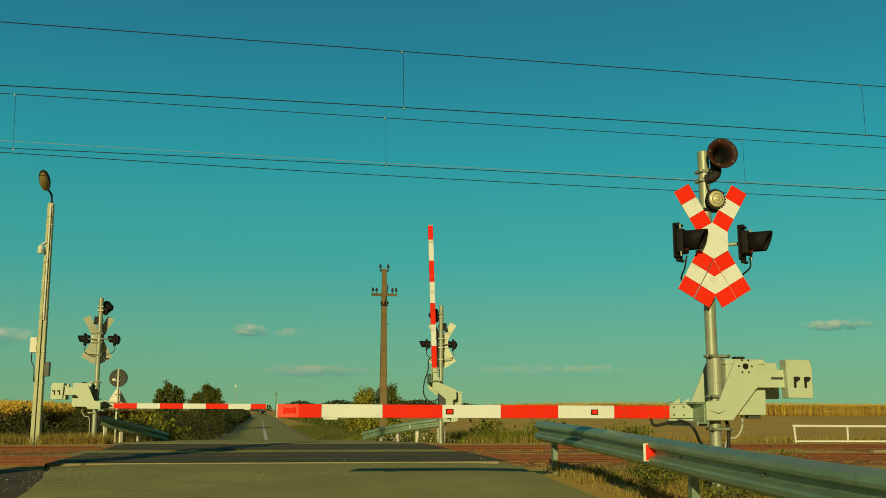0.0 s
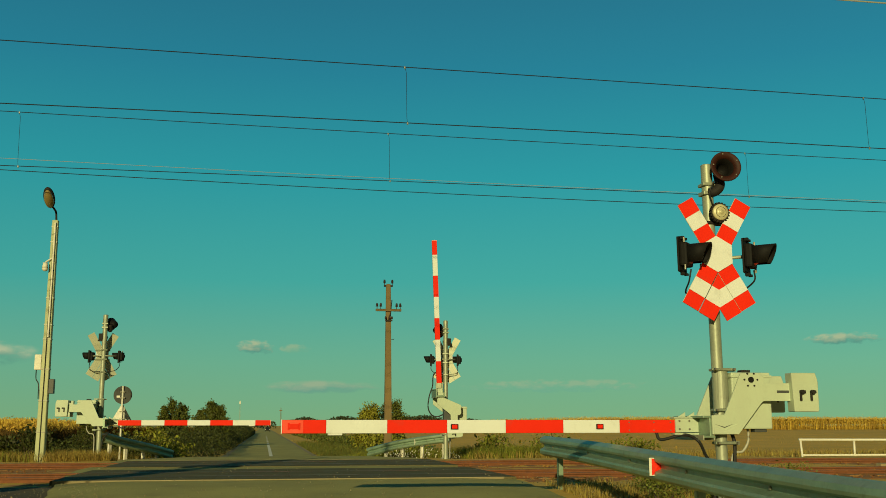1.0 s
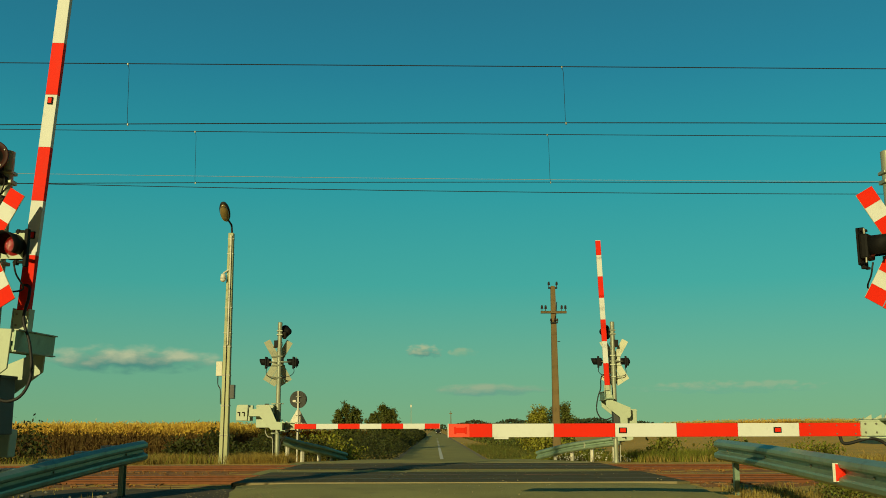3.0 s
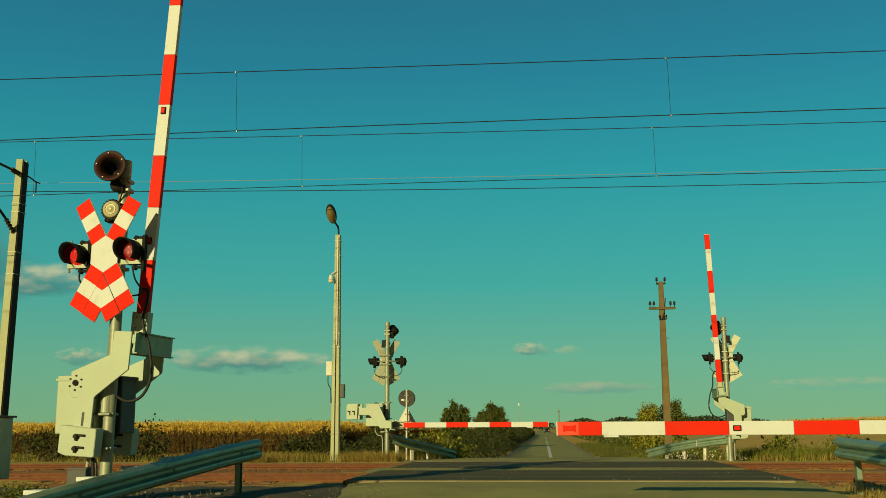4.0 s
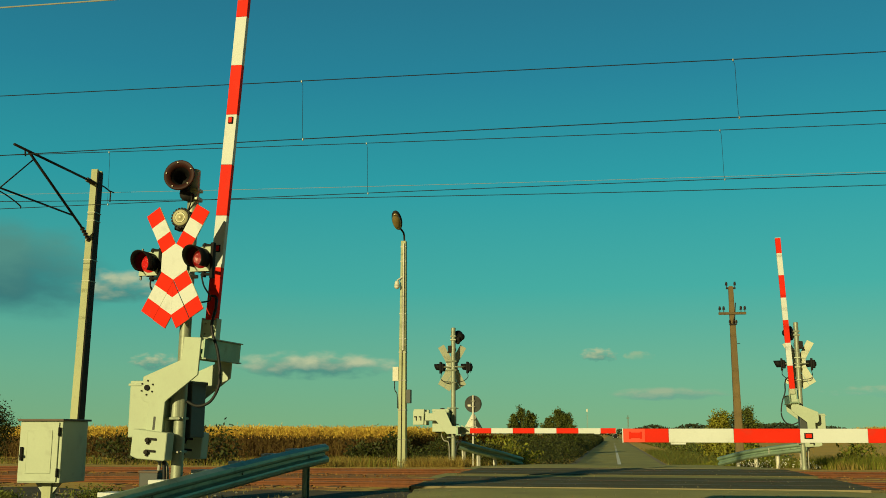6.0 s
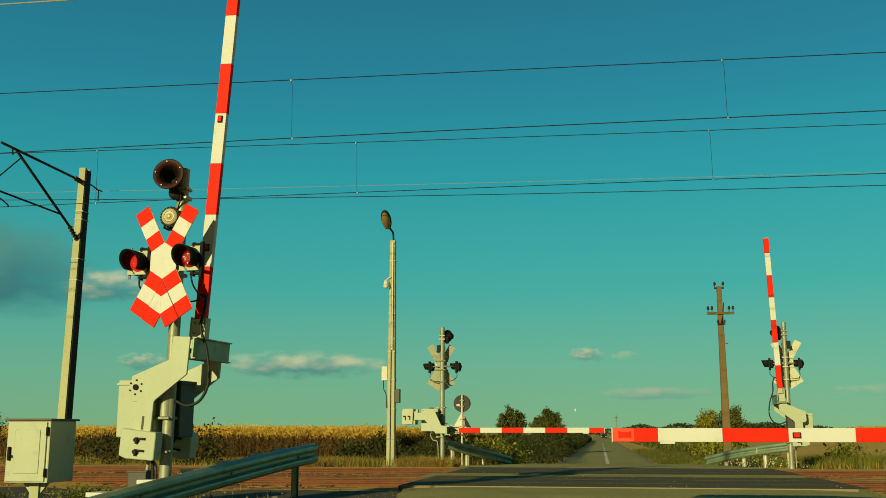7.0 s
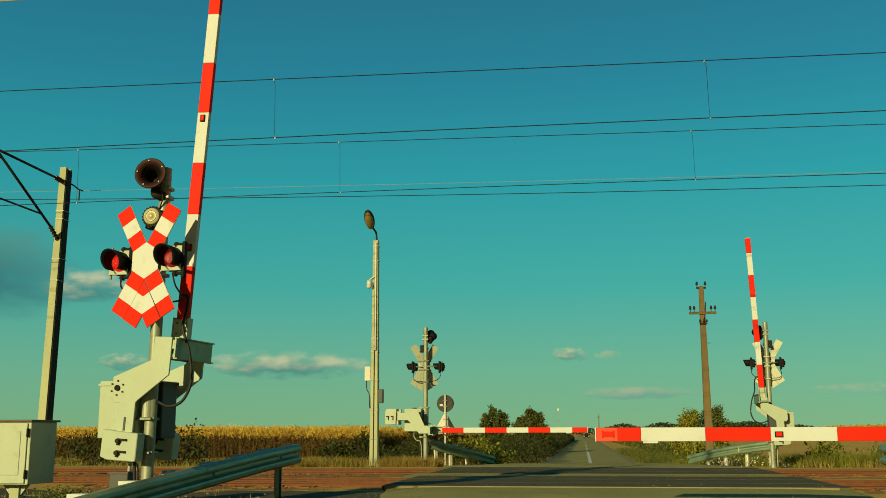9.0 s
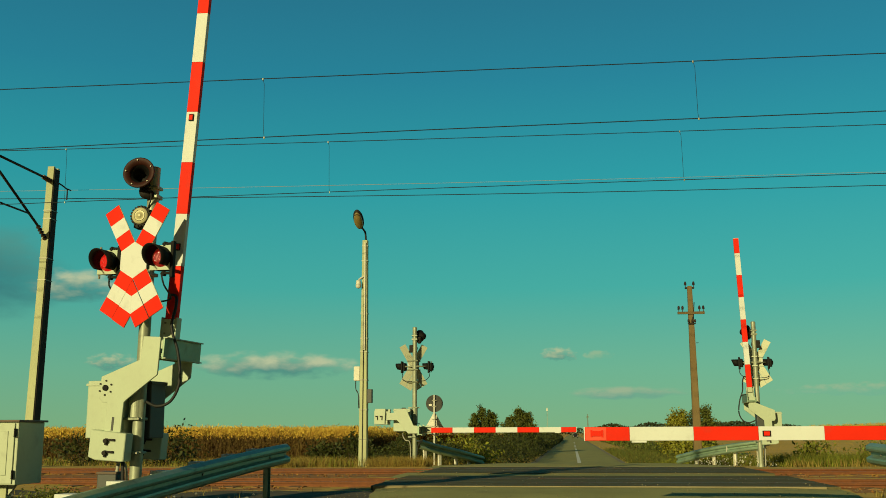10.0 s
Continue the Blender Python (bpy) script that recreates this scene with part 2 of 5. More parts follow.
def rod(bm, a, b, r0, r1=None, sides=14, caps=True):
    a, b = Vector(a), Vector(b)
    d = b - a
    m = Matrix.Translation((a + b) / 2) @ d.to_track_quat("Z", "Y").to_matrix().to_4x4()
    bmesh.ops.create_cone(bm, cap_ends=caps, segments=sides, radius1=r0, radius2=r0 if r1 is None else r1, depth=d.length, matrix=m)
    return bm


def rodded(*a, **k):
    return rod(bmesh.new(), *a, **k)


def tube(points, r, sides=6):
    """A round tube along points."""
    bm = bmesh.new()
    pts = [Vector(p) for p in points]
    rings = []
    for i, p in enumerate(pts):
        d = (pts[min(i + 1, len(pts) - 1)] - pts[max(i - 1, 0)]).normalized()
        side = d.cross(Vector((0, 0, 1)))
        side = side.normalized() if side.length > 1e-4 else Vector((1, 0, 0))
        upw = side.cross(d).normalized()
        rings.append([bm.verts.new(p + (side * math.cos(t) + upw * math.sin(t)) * r) for t in (2 * math.pi * j / sides for j in range(sides))])
    for a, b in zip(rings, rings[1:]):
        for j in range(sides):
            bm.faces.new((a[j], a[(j + 1) % sides], b[(j + 1) % sides], b[j]))
    bm.faces.new(rings[0][::-1])
    bm.faces.new(rings[-1])
    bmesh.ops.recalc_face_normals(bm, faces=bm.faces)
    return bm


def bend(points, steps=8):
    """A smooth line through a few points."""
    p = [Vector(q) for q in points]
    p = [2 * p[0] - p[1]] + p + [2 * p[-1] - p[-2]]
    out = []
    for i in range(1, len(p) - 2):
        for s in range(steps):
            t = s / steps
            a, b, c, d = p[i - 1], p[i], p[i + 1], p[i + 2]
            out.append(0.5 * (2 * b + (c - a) * t + (2 * a - 5 * b + 4 * c - d) * t * t + (3 * b - a - 3 * c + d) * t ** 3))
    return out + [p[-2]]


def lathe(profile_, sides=32, caps=True):
    """A turned shape about the y axis from (radius, y) pairs."""
    bm = bmesh.new()
    rings = [[bm.verts.new((r * math.cos(2 * math.pi * i / sides), y, r * math.sin(2 * math.pi * i / sides))) for i in range(sides)] for r, y in profile_]
    for a, b in zip(rings, rings[1:]):
        for i in range(sides):
            bm.faces.new((a[i], a[(i + 1) % sides], b[(i + 1) % sides], b[i]))
    if caps:
        bm.faces.new(rings[0][::-1])
        bm.faces.new(rings[-1])
    bmesh.ops.recalc_face_normals(bm, faces=bm.faces)
    return bm


def plate(outline, y0, y1, bevel=0.004):
    """A flat plate cut to an outline in x and z, between two depths."""
    bm = bmesh.new()
    front = [bm.verts.new((x, y0, z)) for x, z in outline]
    back = [bm.verts.new((x, y1, z)) for x, z in outline]
    bm.faces.new(front)
    bm.faces.new(back[::-1])
    for i in range(len(front)):
        j = (i + 1) % len(front)
        bm.faces.new((front[i], back[i], back[j], front[j]))
    bmesh.ops.recalc_face_normals(bm, faces=bm.faces)
    if bevel:
        bmesh.ops.bevel(bm, geom=list(bm.edges), offset=bevel, segments=1, affect="EDGES")
    return bm


def thing(name, m, label, category, group=""):
    ob = new(name)
    ob.matrix_world = m
    return tagged(ob, label, category, group)


# ---- ground, road, tracks ----
def ease(t):
    t = min(max(t, 0.0), 1.0)
    return t * t * (3 - 2 * t)


def profile(y, knots):
    for (a, za), (b, zb) in zip(knots, knots[1:]):
        if y <= b:
            return za + (zb - za) * ease((y - a) / (b - a))
    return knots[-1][1]


ROAD_Z = [(-400, -0.10), (6, -0.10), (16.6, 0.15), (28.4, 0.15), (33, 0.02), (54, -0.80), (9000, -0.80)]
DECK_Z, TRACKS = 0.155, (18.9, 24.2)


def road_z(y):
    return profile(y, ROAD_Z)


def land_z(x, y):
    z = road_z(y) - 0.075
    z += 1.15 * ease((x - 14) / 50) * ease((y - 55) / 130)
    off = ease((abs(x) - 4.2) / 3.0)
    z += off * 0.06 * (noise.noise((x * 0.35, y * 0.35, 0.3)) + 0.4 * noise.noise((x * 1.3, y * 1.3, 2.0)))
    return z


def spread(lo, hi, near, step, grow):
    """Grid lines, close together near one place and wider further off."""
    right, p, s = [near], near, step
    while p < hi:
        p += s
        s *= grow
        right.append(min(p, hi))
    left, p, s = [], near, step
    while p > lo:
        p -= s
        s *= grow
        left.append(max(p, lo))
    return left[::-1] + right


gx, gy = spread(-3500, 3500, 0.0, 0.7, 1.07), spread(-400, 4500, 24.0, 0.7, 1.06)
g_verts = [(x, y, land_z(x, y)) for y in gy for x in gx]
g_faces = [(j * len(gx) + i, j * len(gx) + i + 1, (j + 1) * len(gx) + i + 1, (j + 1) * len(gx) + i) for j in range(len(gy) - 1) for i in range(len(gx) - 1)]
M_STUBBLE = leafy(mat("short_cut_stubble", (0.74, 0.43, 0.06), 0.9, 0, (0.55, 0.32, 0.045), 0.2, 0.9, 4, 0, island=0.2))
M_LAND = mat("dry_grass_and_stubble_ground", (0.74, 0.44, 0.070), 0.95, 0, (0.52, 0.34, 0.05), 0.16, 1.0, 5, 0.7)
ground = raw("ground", g_verts, g_faces, M_LAND)
tagged(ground, "flat dry farmland with straw-coloured stubble and green patches", "ground", kind="structure")


def road_edges(y):
    left = -2.6 - 1.2 * ease((y - 10) / 13) + 1.6 * ease((y - 27) / 20)
    right = 3.95 + 0.25 * ease((y - 13) / 5) - 1.25 * ease((y - 30) / 18)
    return left, right


r_ys = [y for y in spread(-120, 1500, 20, 0.5, 1.05)]
r_verts, r_faces, COLS = [], [], 9
for y in r_ys:
    lo, hi = road_edges(y)
    wob = 0.07 * noise.noise((y * 0.8, 0, 1.7))
    for i in range(COLS):
        u = i / (COLS - 1)
        r_verts.append((lo + wob + (hi - lo) * u, y, road_z(y) - (0.03 if i in (0, COLS - 1) else 0.0)))
for j in range(len(r_ys) - 1):
    for i in range(COLS - 1):
        a = j * COLS + i
        r_faces.append((a, a + 1, a + COLS + 1, a + COLS))
road = raw("road", r_verts, r_faces, M_ASPHALT)
tagged(road, "narrow worn grey asphalt country road crossing the tracks", "road", kind="structure")
for f in road.data.polygons:
    f.use_smooth = True

# pale shoulder along the far stretch of road
for sgn in (-1, 1):
    sv, sf = [], []
    for j, y in enumerate(r_ys):
        if 36 < y < 600:
            e = road_edges(y)[0 if sgn < 0 else 1]
            w = 0.35 + 0.12 * noise.noise((y * 0.5, sgn, 4))
            sv += [(e - 0.02 * sgn, y, road_z(y) - 0.022), (e + sgn * w, y, road_z(y) - 0.05)]
    for j in range(len(sv) // 2 - 1):
        q = (2 * j, 2 * j + 1, 2 * j + 3, 2 * j + 2)
        sf.append(q if sgn < 0 else q[::-1])
    tagged(raw("road_shoulder", sv, sf, M_KERB), "pale sandy gravel shoulder beside the road", "road shoulder", kind="structure")

# centre line of the far road: dashes
for a, b in ((52, 100), (106, 112), (118, 124), (130, 136), (142, 148), (160, 166), (180, 190)):
    lv, lf = [], []
    n = max(2, int((b - a) / 2))
    for i in range(n + 1):
        y = a + (b - a) * i / n
        lv += [(0.30, y, road_z(y) + 0.014), (0.52, y, road_z(y) + 0.014)]
    lf = [(2 * i, 2 * i + 1, 2 * i + 3, 2 * i + 2) for i in range(n)]
    raw("road_marking", lv, lf, M_LINE, road, "worn white centre line")

# ballast bed under both tracks
bed_profile = [(16.2, -0.02), (16.9, 0.075), (20.9, 0.085), (21.5, 0.03), (22.1, 0.085), (26.4, 0.085), (28.6, -0.04)]
for side, xa, xb in (("ballast_bed", -160, -3.4), ("ballast_bed", 4.35, 160)):
    bv, bf, xs = [], [], spread(xa, xb, xa if xa > 0 else xb, 0.35, 1.04)
    xs = sorted(set(xs))
    ys = [16.2 + 0.31 * i for i in range(41)]
    for x in xs:
        for y in ys:
            z = np.interp(y, [p[0] for p in bed_profile], [p[1] for p in bed_profile])
            bv.append((x, y, z + 0.03 * noise.noise((x * 2.3, y * 2.3, 5)) + 0.02 * noise.noise((x * 6, y * 6, 1))))
    for i in range(len(xs) - 1):
        for j in range(len(ys) - 1):
            a = i * len(ys) + j
            bf.append((a, a + len(ys), a + len(ys) + 1, a + 1))
    tagged(raw(side, bv, bf, M_BALLASTBED), "rust-brown ballast bed beneath the railway tracks", "ballast", kind="structure")

rng = np.random.default_rng(7)


def stones(name, count, place, size, material, label, category):
    """Loose stones as squashed, turned octahedra in one mesh."""
    base = np.array([(1, 0, 0), (-1, 0, 0), (0, 1, 0), (0, -1, 0), (0, 0, 0.7), (0, 0, -0.7)], float)
    tri = np.array([(0, 2, 4), (2, 1, 4), (1, 3, 4), (3, 0, 4), (2, 0, 5), (1, 2, 5), (3, 1, 5), (0, 3, 5)])
    p = place(count)
    s = rng.uniform(size[0], size[1], (count, 1, 1)) * rng.uniform(0.6, 1.3, (count, 1, 3))
    a = rng.uniform(0, 6.28, count)
    v = base[None] * s + rng.normal(0, 0.12, (count, 6, 3)) * s
    c, sn = np.cos(a)[:, None], np.sin(a)[:, None]
    v = np.stack([v[..., 0] * c - v[..., 1] * sn, v[..., 0] * sn + v[..., 1] * c, v[..., 2]], -1) + p[:, None]
    f = tri[None] + 6 * np.arange(count)[:, None, None]
    return tagged(raw(name, v.reshape(-1, 3).tolist(), f.reshape(-1, 3).tolist(), material), label, category, kind="stuff")


def bed_place(n):
    x = rng.uniform(4.4, 26, n) * rng.choice([-1, 1], n)
    y = rng.uniform(16.3, 28.4, n)
    z = np.interp(y, [p[0] for p in bed_profile], [p[1] for p in bed_profile]) + rng.uniform(-0.005, 0.025, n)
    return np.stack([x, y, z], -1)


stones("ballast_stones", 9000, bed_place, (0.015, 0.036), M_BALLAST, "loose rust-stained ballast stones between the rails", "ballast")

RAIL = [(-0.07, 0), (0.07, 0), (0.07, 0.012), (0.012, 0.03), (0.012, 0.11), (0.035, 0.12), (0.035, 0.15), (-0.035, 0.15), (-0.035, 0.12), (-0.012, 0.11), (-0.012, 0.03), (-0.07, 0.012)]
sleeper_mesh = None
for t_i, ty in enumerate(TRACKS):
    track = thing("railway_track", pose(0, ty, 0), "rusty steel railway track on concrete sleepers crossing the road", "railway track", "parallel tracks")
    for sgn in (-1, 1):
        rv = [(x, sgn * 0.7525 + u, v + 0.012) for x in (-150, 150) for u, v in RAIL]
        k = len(RAIL)
        rf = [(i, (i + 1) % k, k + (i + 1) % k, k + i) for i in range(k)] + [tuple(range(k))[::-1], tuple(range(k, 2 * k))]
        rail = raw("rail", rv, rf, M_RUST, track)
        raw("rail_head", [(-150, sgn * 0.7525 - 0.03, 0.1645), (150, sgn * 0.7525 - 0.03, 0.1645), (150, sgn * 0.7525 + 0.03, 0.1645), (-150, sgn * 0.7525 + 0.03, 0.1645)],
            [(0, 1, 2, 3)], M_SHINE, rail, "bright worn running surface")
    if sleeper_mesh is None:
        bm = bmesh.new()
        for s2 in (-1, 1):
            box(bm, -0.13, 0.13, s2 * 0.35, s2 * 1.3, -0.10, 0.022, 0.015)
        box(bm, -0.11, 0.11, -0.36, 0.36, -0.10, -0.005)
        sl = link("sleeper", bm, M_SLEEPER, track)
        sleeper_mesh = sl.data
        sl.location = (4.9, 0, 0.075)
    for s2 in range(36):
        for sgn in (-1, 1):
            if t_i == 0 and s2 == 0 and sgn == 1:
                continue
            o = new("sleeper", sleeper_mesh)
            o.parent, o.location = track, (sgn * (4.9 + 0.6 * s2), 0, 0.075 + 0.004 * math.sin(s2 * 3.1 + sgn))

# trampled soil by the road's near left edge, coloured dark for the shadow there
sv, sf, sx_, sy_ = [], [], [-13 + 0.45 * i for i in range(25)], [7.5 + 0.45 * i for i in range(21)]
for y in sy_:
    for x in sx_:
        edge = 0.5 * noise.noise((x * 0.9, y * 0.9, 8))
        sv.append((x + edge * 0.3, y + edge * 0.3, land_z(x, y) + 0.015 + 0.02 * noise.noise((x * 2.1, y * 2.1, 3))))
for j in range(len(sy_) - 1):
    for i in range(len(sx_) - 1):
        a = j * len(sx_) + i
        sf.append((a, a + 1, a + len(sx_) + 1, a + len(sx_)))
tagged(raw("shadow_dark_soil", sv, sf, M_SOIL), "trampled soil beside the road and guard rail, darkened to stand for shadow", "soil", kind="structure")

# crossing deck: dark panels beside and between the rails
deck = thing("crossing_deck", pose(0, 0, 0), "dark rubber and asphalt level crossing panels between the rails", "crossing deck")
deck["kind"] = "structure"
panel_meshes = {}
for y in (TRACKS[0] - 2.06, TRACKS[1] + 2.06):
    link("deck_edge", boxed(-3.3, 3.95, y - 0.018, y + 0.018, DECK_Z - 0.1, DECK_Z + 0.012, 0.006), M_KERB, deck, label="worn pale concrete edge beam")
for ty in TRACKS:
    for y0, y1 in ((ty - 2.0, ty - 0.81), (ty - 0.66, ty + 0.66), (ty + 0.81, ty + 2.0)):
        for i in range(6):
            key = round(y1 - y0, 2)
            if key not in panel_meshes:
                bm = boxed(-0.6267, 0.6267, -(y1 - y0) / 2, (y1 - y0) / 2, -0.08, 0.0, 0.004)
                ob = link("deck_panel", bm, M_DECK, deck)
                panel_meshes[key] = ob.data
            else:
                ob = new("deck_panel", panel_meshes[key])
                ob.parent = deck
            ob.location = (-2.7225 + 1.255 * i, (y0 + y1) / 2, DECK_Z + 0.008 + 0.001 * math.sin(i * 2.7 + ty + y0))


def road_grit(n):
    y = 13.5 + 15 * rng.random(n) ** 1.5
    x = rng.uniform(-3.6, 4.3, n)
    return np.stack([x, y, np.array([road_z(b) for b in y]) + 0.012 + 0.01 * ((y > 16.9) & (y < 26.2))], -1)


stones("spilled_grain", 420, road_grit, (0.004, 0.013), M_GRIT, "scattered pale spilled grain and grit on the asphalt", "grit")


def edge_gravel(n):
    y = rng.uniform(13.0, 16.8, n)
    right = rng.random(n) < 0.55
    verge = np.array([road_edges(b)[0] for b in y])
    x = np.where(right, 4.0 + rng.gamma(2.0, 0.45, n), verge + 0.7 - rng.gamma(1.6, 0.35, n))
    z = np.array([land_z(a, b) for a, b in zip(x, y)]) + 0.03 + 0.06 * ((x < 4.6) & (x > verge))
    return np.stack([x, y, z], -1)


stones("roadside_gravel", 700, edge_gravel, (0.004, 0.011), M_KERB, "pale sandy gravel and rubble at the road's edge", "gravel")




def dark_gravel(n):
    x, y = rng.normal(-6.9, 1.1, n), rng.normal(11.6, 1.3, n)
    heap = 0.16 * np.exp(-((x + 7.0) ** 2 + (y - 11.6) ** 2) / 1.2)
    return np.stack([x, y, np.array([land_z(a, b) for a, b in zip(x, y)]) + 0.03 + heap * rng.random(n)], -1)


stones("dark_gravel", 2600, dark_gravel, (0.018, 0.045), M_CONCGREY, "dark grey gravel heaped round the cabinet's post", "gravel")


# ---- crossing signals and barriers ----
def stripe_board(name, parent, centre, angle, length, width, bands, y, flip, back=M_BACKPLATE):
    """A thin sign board in the x-z plane with white face and red bands; bands are (from, to) along the board from its middle."""
    m = Matrix.Translation((centre[0], y, centre[1])) @ Matrix.Rotation(radians(angle), 4, "Y")
    core = part(name, boxed(-length / 2, length / 2, 0.0, 0.010, -width / 2, width / 2, 0.003, turn=m), back, parent, flip=flip)
    for lo, hi, material in bands:
        part("reflective_band", boxed(lo + 0.001, hi - 0.001, -0.004, 0.0, -width / 2 + 0.003, width / 2 - 0.003, turn=m), material, core, flip=flip)
    return core


def crossing_signal(m, label, out=1, swing=30.0, lit=(M_LENSDIM, M_LENSOFF), horn_turn=20.0, horn_at=(0.16, 4.30), rack=0.0, pale=False, horn_mat=M_BROWN, yaw=0.0, ahead=0.115, lamp_dx=0.0, size=1.0, mid=3.14, lamp_size=1.0):
    """A steel pole with crossbuck boards, two red lamps, a bell and a round horn; out: the side away from the road."""
    fl = out < 0
    sig = thing("crossing_signal", m, label, "crossing signal", "crossing signals")
    part("foundation", boxed(-0.3, 0.3, -0.3, 0.3, -0.4, -0.03, 0.02), M_CONCGREY, sig)
    bm = rodded((0, 0, -0.02), (0, 0, 4.33), 0.072, sides=24, caps=False)
    rod(bm, (0, 0, 4.33), (0, 0, 4.345), 0.074, 0.05, 24)
    pole = part("pole", bm, M_GALV, sig, smooth=True)
    part("base_flange", rod(rodded((0, 0, -0.035), (0, 0, 0.0), 0.19, sides=24), (0, 0, 0.0), (0, 0, 0.10), 0.10, 0.085, 24), M_GALV, sig)
    for a in range(4):
        x, y = 0.15 * math.cos(0.785 + a * 1.571), 0.15 * math.sin(0.785 + a * 1.571)
        part("bolt", rodded((x, y, -0.01), (x, y, 0.05), 0.016, sides=6), M_BOLT, sig)
    # crossbuck: an X of two boards and a V of two more below, all at 60 degrees
    cz, lz, y, head = mid, 3.13, -ahead, Matrix.Rotation(radians(yaw), 4, "Z")
    L, W, TH = 1.57 * size, 0.235 * size, 60.0
    hub = W / 2 / math.tan(radians(90 - TH))
    S = (L / 2 - hub) / 3
    bands = [(-L / 2, -L / 2 + S, M_RED), (-L / 2 + S, -L / 2 + 2 * S, M_WHITE), (-L / 2 + 2 * S, -L / 2 + 3 * S, M_RED), (-L / 2 + 3 * S, L / 2 - 3 * S, M_WHITE),
             (L / 2 - 3 * S, L / 2 - 2 * S, M_RED), (L / 2 - 2 * S, L / 2 - S, M_WHITE), (L / 2 - S, L / 2, M_RED)]
    stripe_board("crossbuck_board", sig, (0.0, cz), TH, L, W, bands, y, fl).matrix_local = head
    # the second board lies over the first
    stripe_board("crossbuck_board", sig, (0.0, cz), -TH, L, W, bands, y - 0.012, fl).matrix_local = head
    # one white plate over the middle, where the boards meet
    ct, st, hw = math.cos(radians(TH)), math.sin(radians(TH)), W / 2 - 0.001
    middle = []
    for a in (1, -1):
        for b in (1, -1):
            for c in ((1, -1) if a * b > 0 else (-1, 1)):
                middle.append((a * hub * ct + c * hw * st * 1.0, b * hub * st - a * b * c * hw * ct))
    middle = sorted({(round(p, 4), round(q, 4)) for p, q in middle}, key=lambda p: math.atan2(p[1], p[0]))
    part("centre_plate", plate([(p, cz + q) for p, q in middle], y - 0.019, y - 0.0165, 0.0), M_WHITE, sig).matrix_local = head
    dx, dz, VL = math.cos(radians(TH)), -math.sin(radians(TH)), 3 * S
    apex = -W / 2 / dx - 0.003

    def half_band(s, a, b, grow=0.0):
        """The stretch a..b of one board of the V, cut off at the middle line."""
        g = 0.008
        quad = [(dx * a + dz * g, apex + dz * a - dx * g), (dx * b + dz * g, apex + dz * b - dx * g), (dx * b + dz * W, apex + dz * b - dx * W), (dx * a + dz * W, apex + dz * a - dx * W)]
        cut = []
        for p, q in zip(quad, quad[1:] + quad[:1]):
            if p[0] >= 0:
                cut.append(p)
            if (p[0] > 0) != (q[0] > 0) and abs(p[0] - q[0]) > 1e-6:
                t = p[0] / (p[0] - q[0])
                cut.append((0.0, p[1] + (q[1] - p[1]) * t))
        clean = []
        for p in cut:
            if not clean or (abs(p[0] - clean[-1][0]) + abs(p[1] - clean[-1][1])) > 1e-4:
                clean.append(p)
        return [(s * (p[0] + 0.0005), cz + p[1]) for p in clean]

    for s in (1, -1):
        core = part("second_track_board", plate(half_band(s, 0.0, VL), y - 0.010, y, 0.0), M_BACKPLATE, sig)
        core.matrix_local = head
        for a, b, material in ((0.0, S, M_RED), (S, 2 * S, M_WHITE), (2 * S, VL, M_RED)):
            part("reflective_band", plate(half_band(s, a, b), y - 0.0145, y - 0.0105, 0.0), material, core)
    for z in (cz + 0.14, cz - 0.14, cz - 0.52):
        part("board_clamp", box(box(boxed(-0.22, 0.22, y + 0.010, y + 0.03, z - 0.02, z + 0.02, 0.004), -0.085, 0.085, -0.09, 0.09, z - 0.022, z + 0.022, 0.01), -0.05, 0.05, y + 0.02, -0.06, z - 0.018, z + 0.018), M_GALV, sig).matrix_local = head
    # lamp bracket and the two red lamps
    turned = Matrix.Rotation(radians(rack * out), 4, "Z")
    bracket = bmesh.new()
    for s in (-1, 1):
        rod(bracket, turned @ Vector((0.0, 0.06, lz - 0.02)), turned @ Vector((s * 0.42 + lamp_dx, -0.25, lz - 0.02)), 0.022)
    part("lamp_bracket", bracket, M_GALV, sig, smooth=True)
    for side, material in ((-1, lit[0]), (1, lit[1])):
        t = Matrix.Rotation(radians(rack * out), 4, "Z") @ Matrix.Translation((side * 0.43 + lamp_dx, -0.27, lz - 0.02)) @ Matrix.Rotation(radians((swing - rack) * out), 4, "Z") @ Matrix.Scale(lamp_size, 4)
        bm = bmesh.new()
        if pale:
            box(bm, -0.155, 0.155, 0.0, 0.018, -0.155, 0.155, 0.01)
            box(bm, 0.125, 0.165, -0.012, 0.05, -0.24, 0.20, 0.008)
            for z in (-0.19, 0.165):
                box(bm, 0.0, 0.15, 0.0, 0.04, z - 0.012, z + 0.02, 0.005)
                box(bm, 0.02, 0.05, -0.01, 0.05, z - 0.03, z + 0.03, 0.005)
        else:
            box(bm, -0.155, 0.155, 0.10, 0.118, -0.22, 0.22, 0.02)
            for z in (-0.235, 0.215):
                box(bm, -0.06, 0.0, 0.06, 0.12, z - 0.02, z + 0.02, 0.006)
                box(bm, 0.06, 0.11, 0.06, 0.11, z - 0.015, z + 0.015, 0.006)
        back = part("backplate", bm, M_BLACK, sig)
        back.matrix_local = t
        bm = bmesh.new()
        if pale:
            box(bm, -0.115, 0.115, 0.018, 0.13, -0.15, 0.14, 0.03)
            rod(bm, (0, 0.13, 0), (0, 0.17, 0), 0.10, 0.06, 18)
        else:
            box(bm, -0.135, 0.135, 0.0, 0.10, -0.15, 0.15, 0.03)
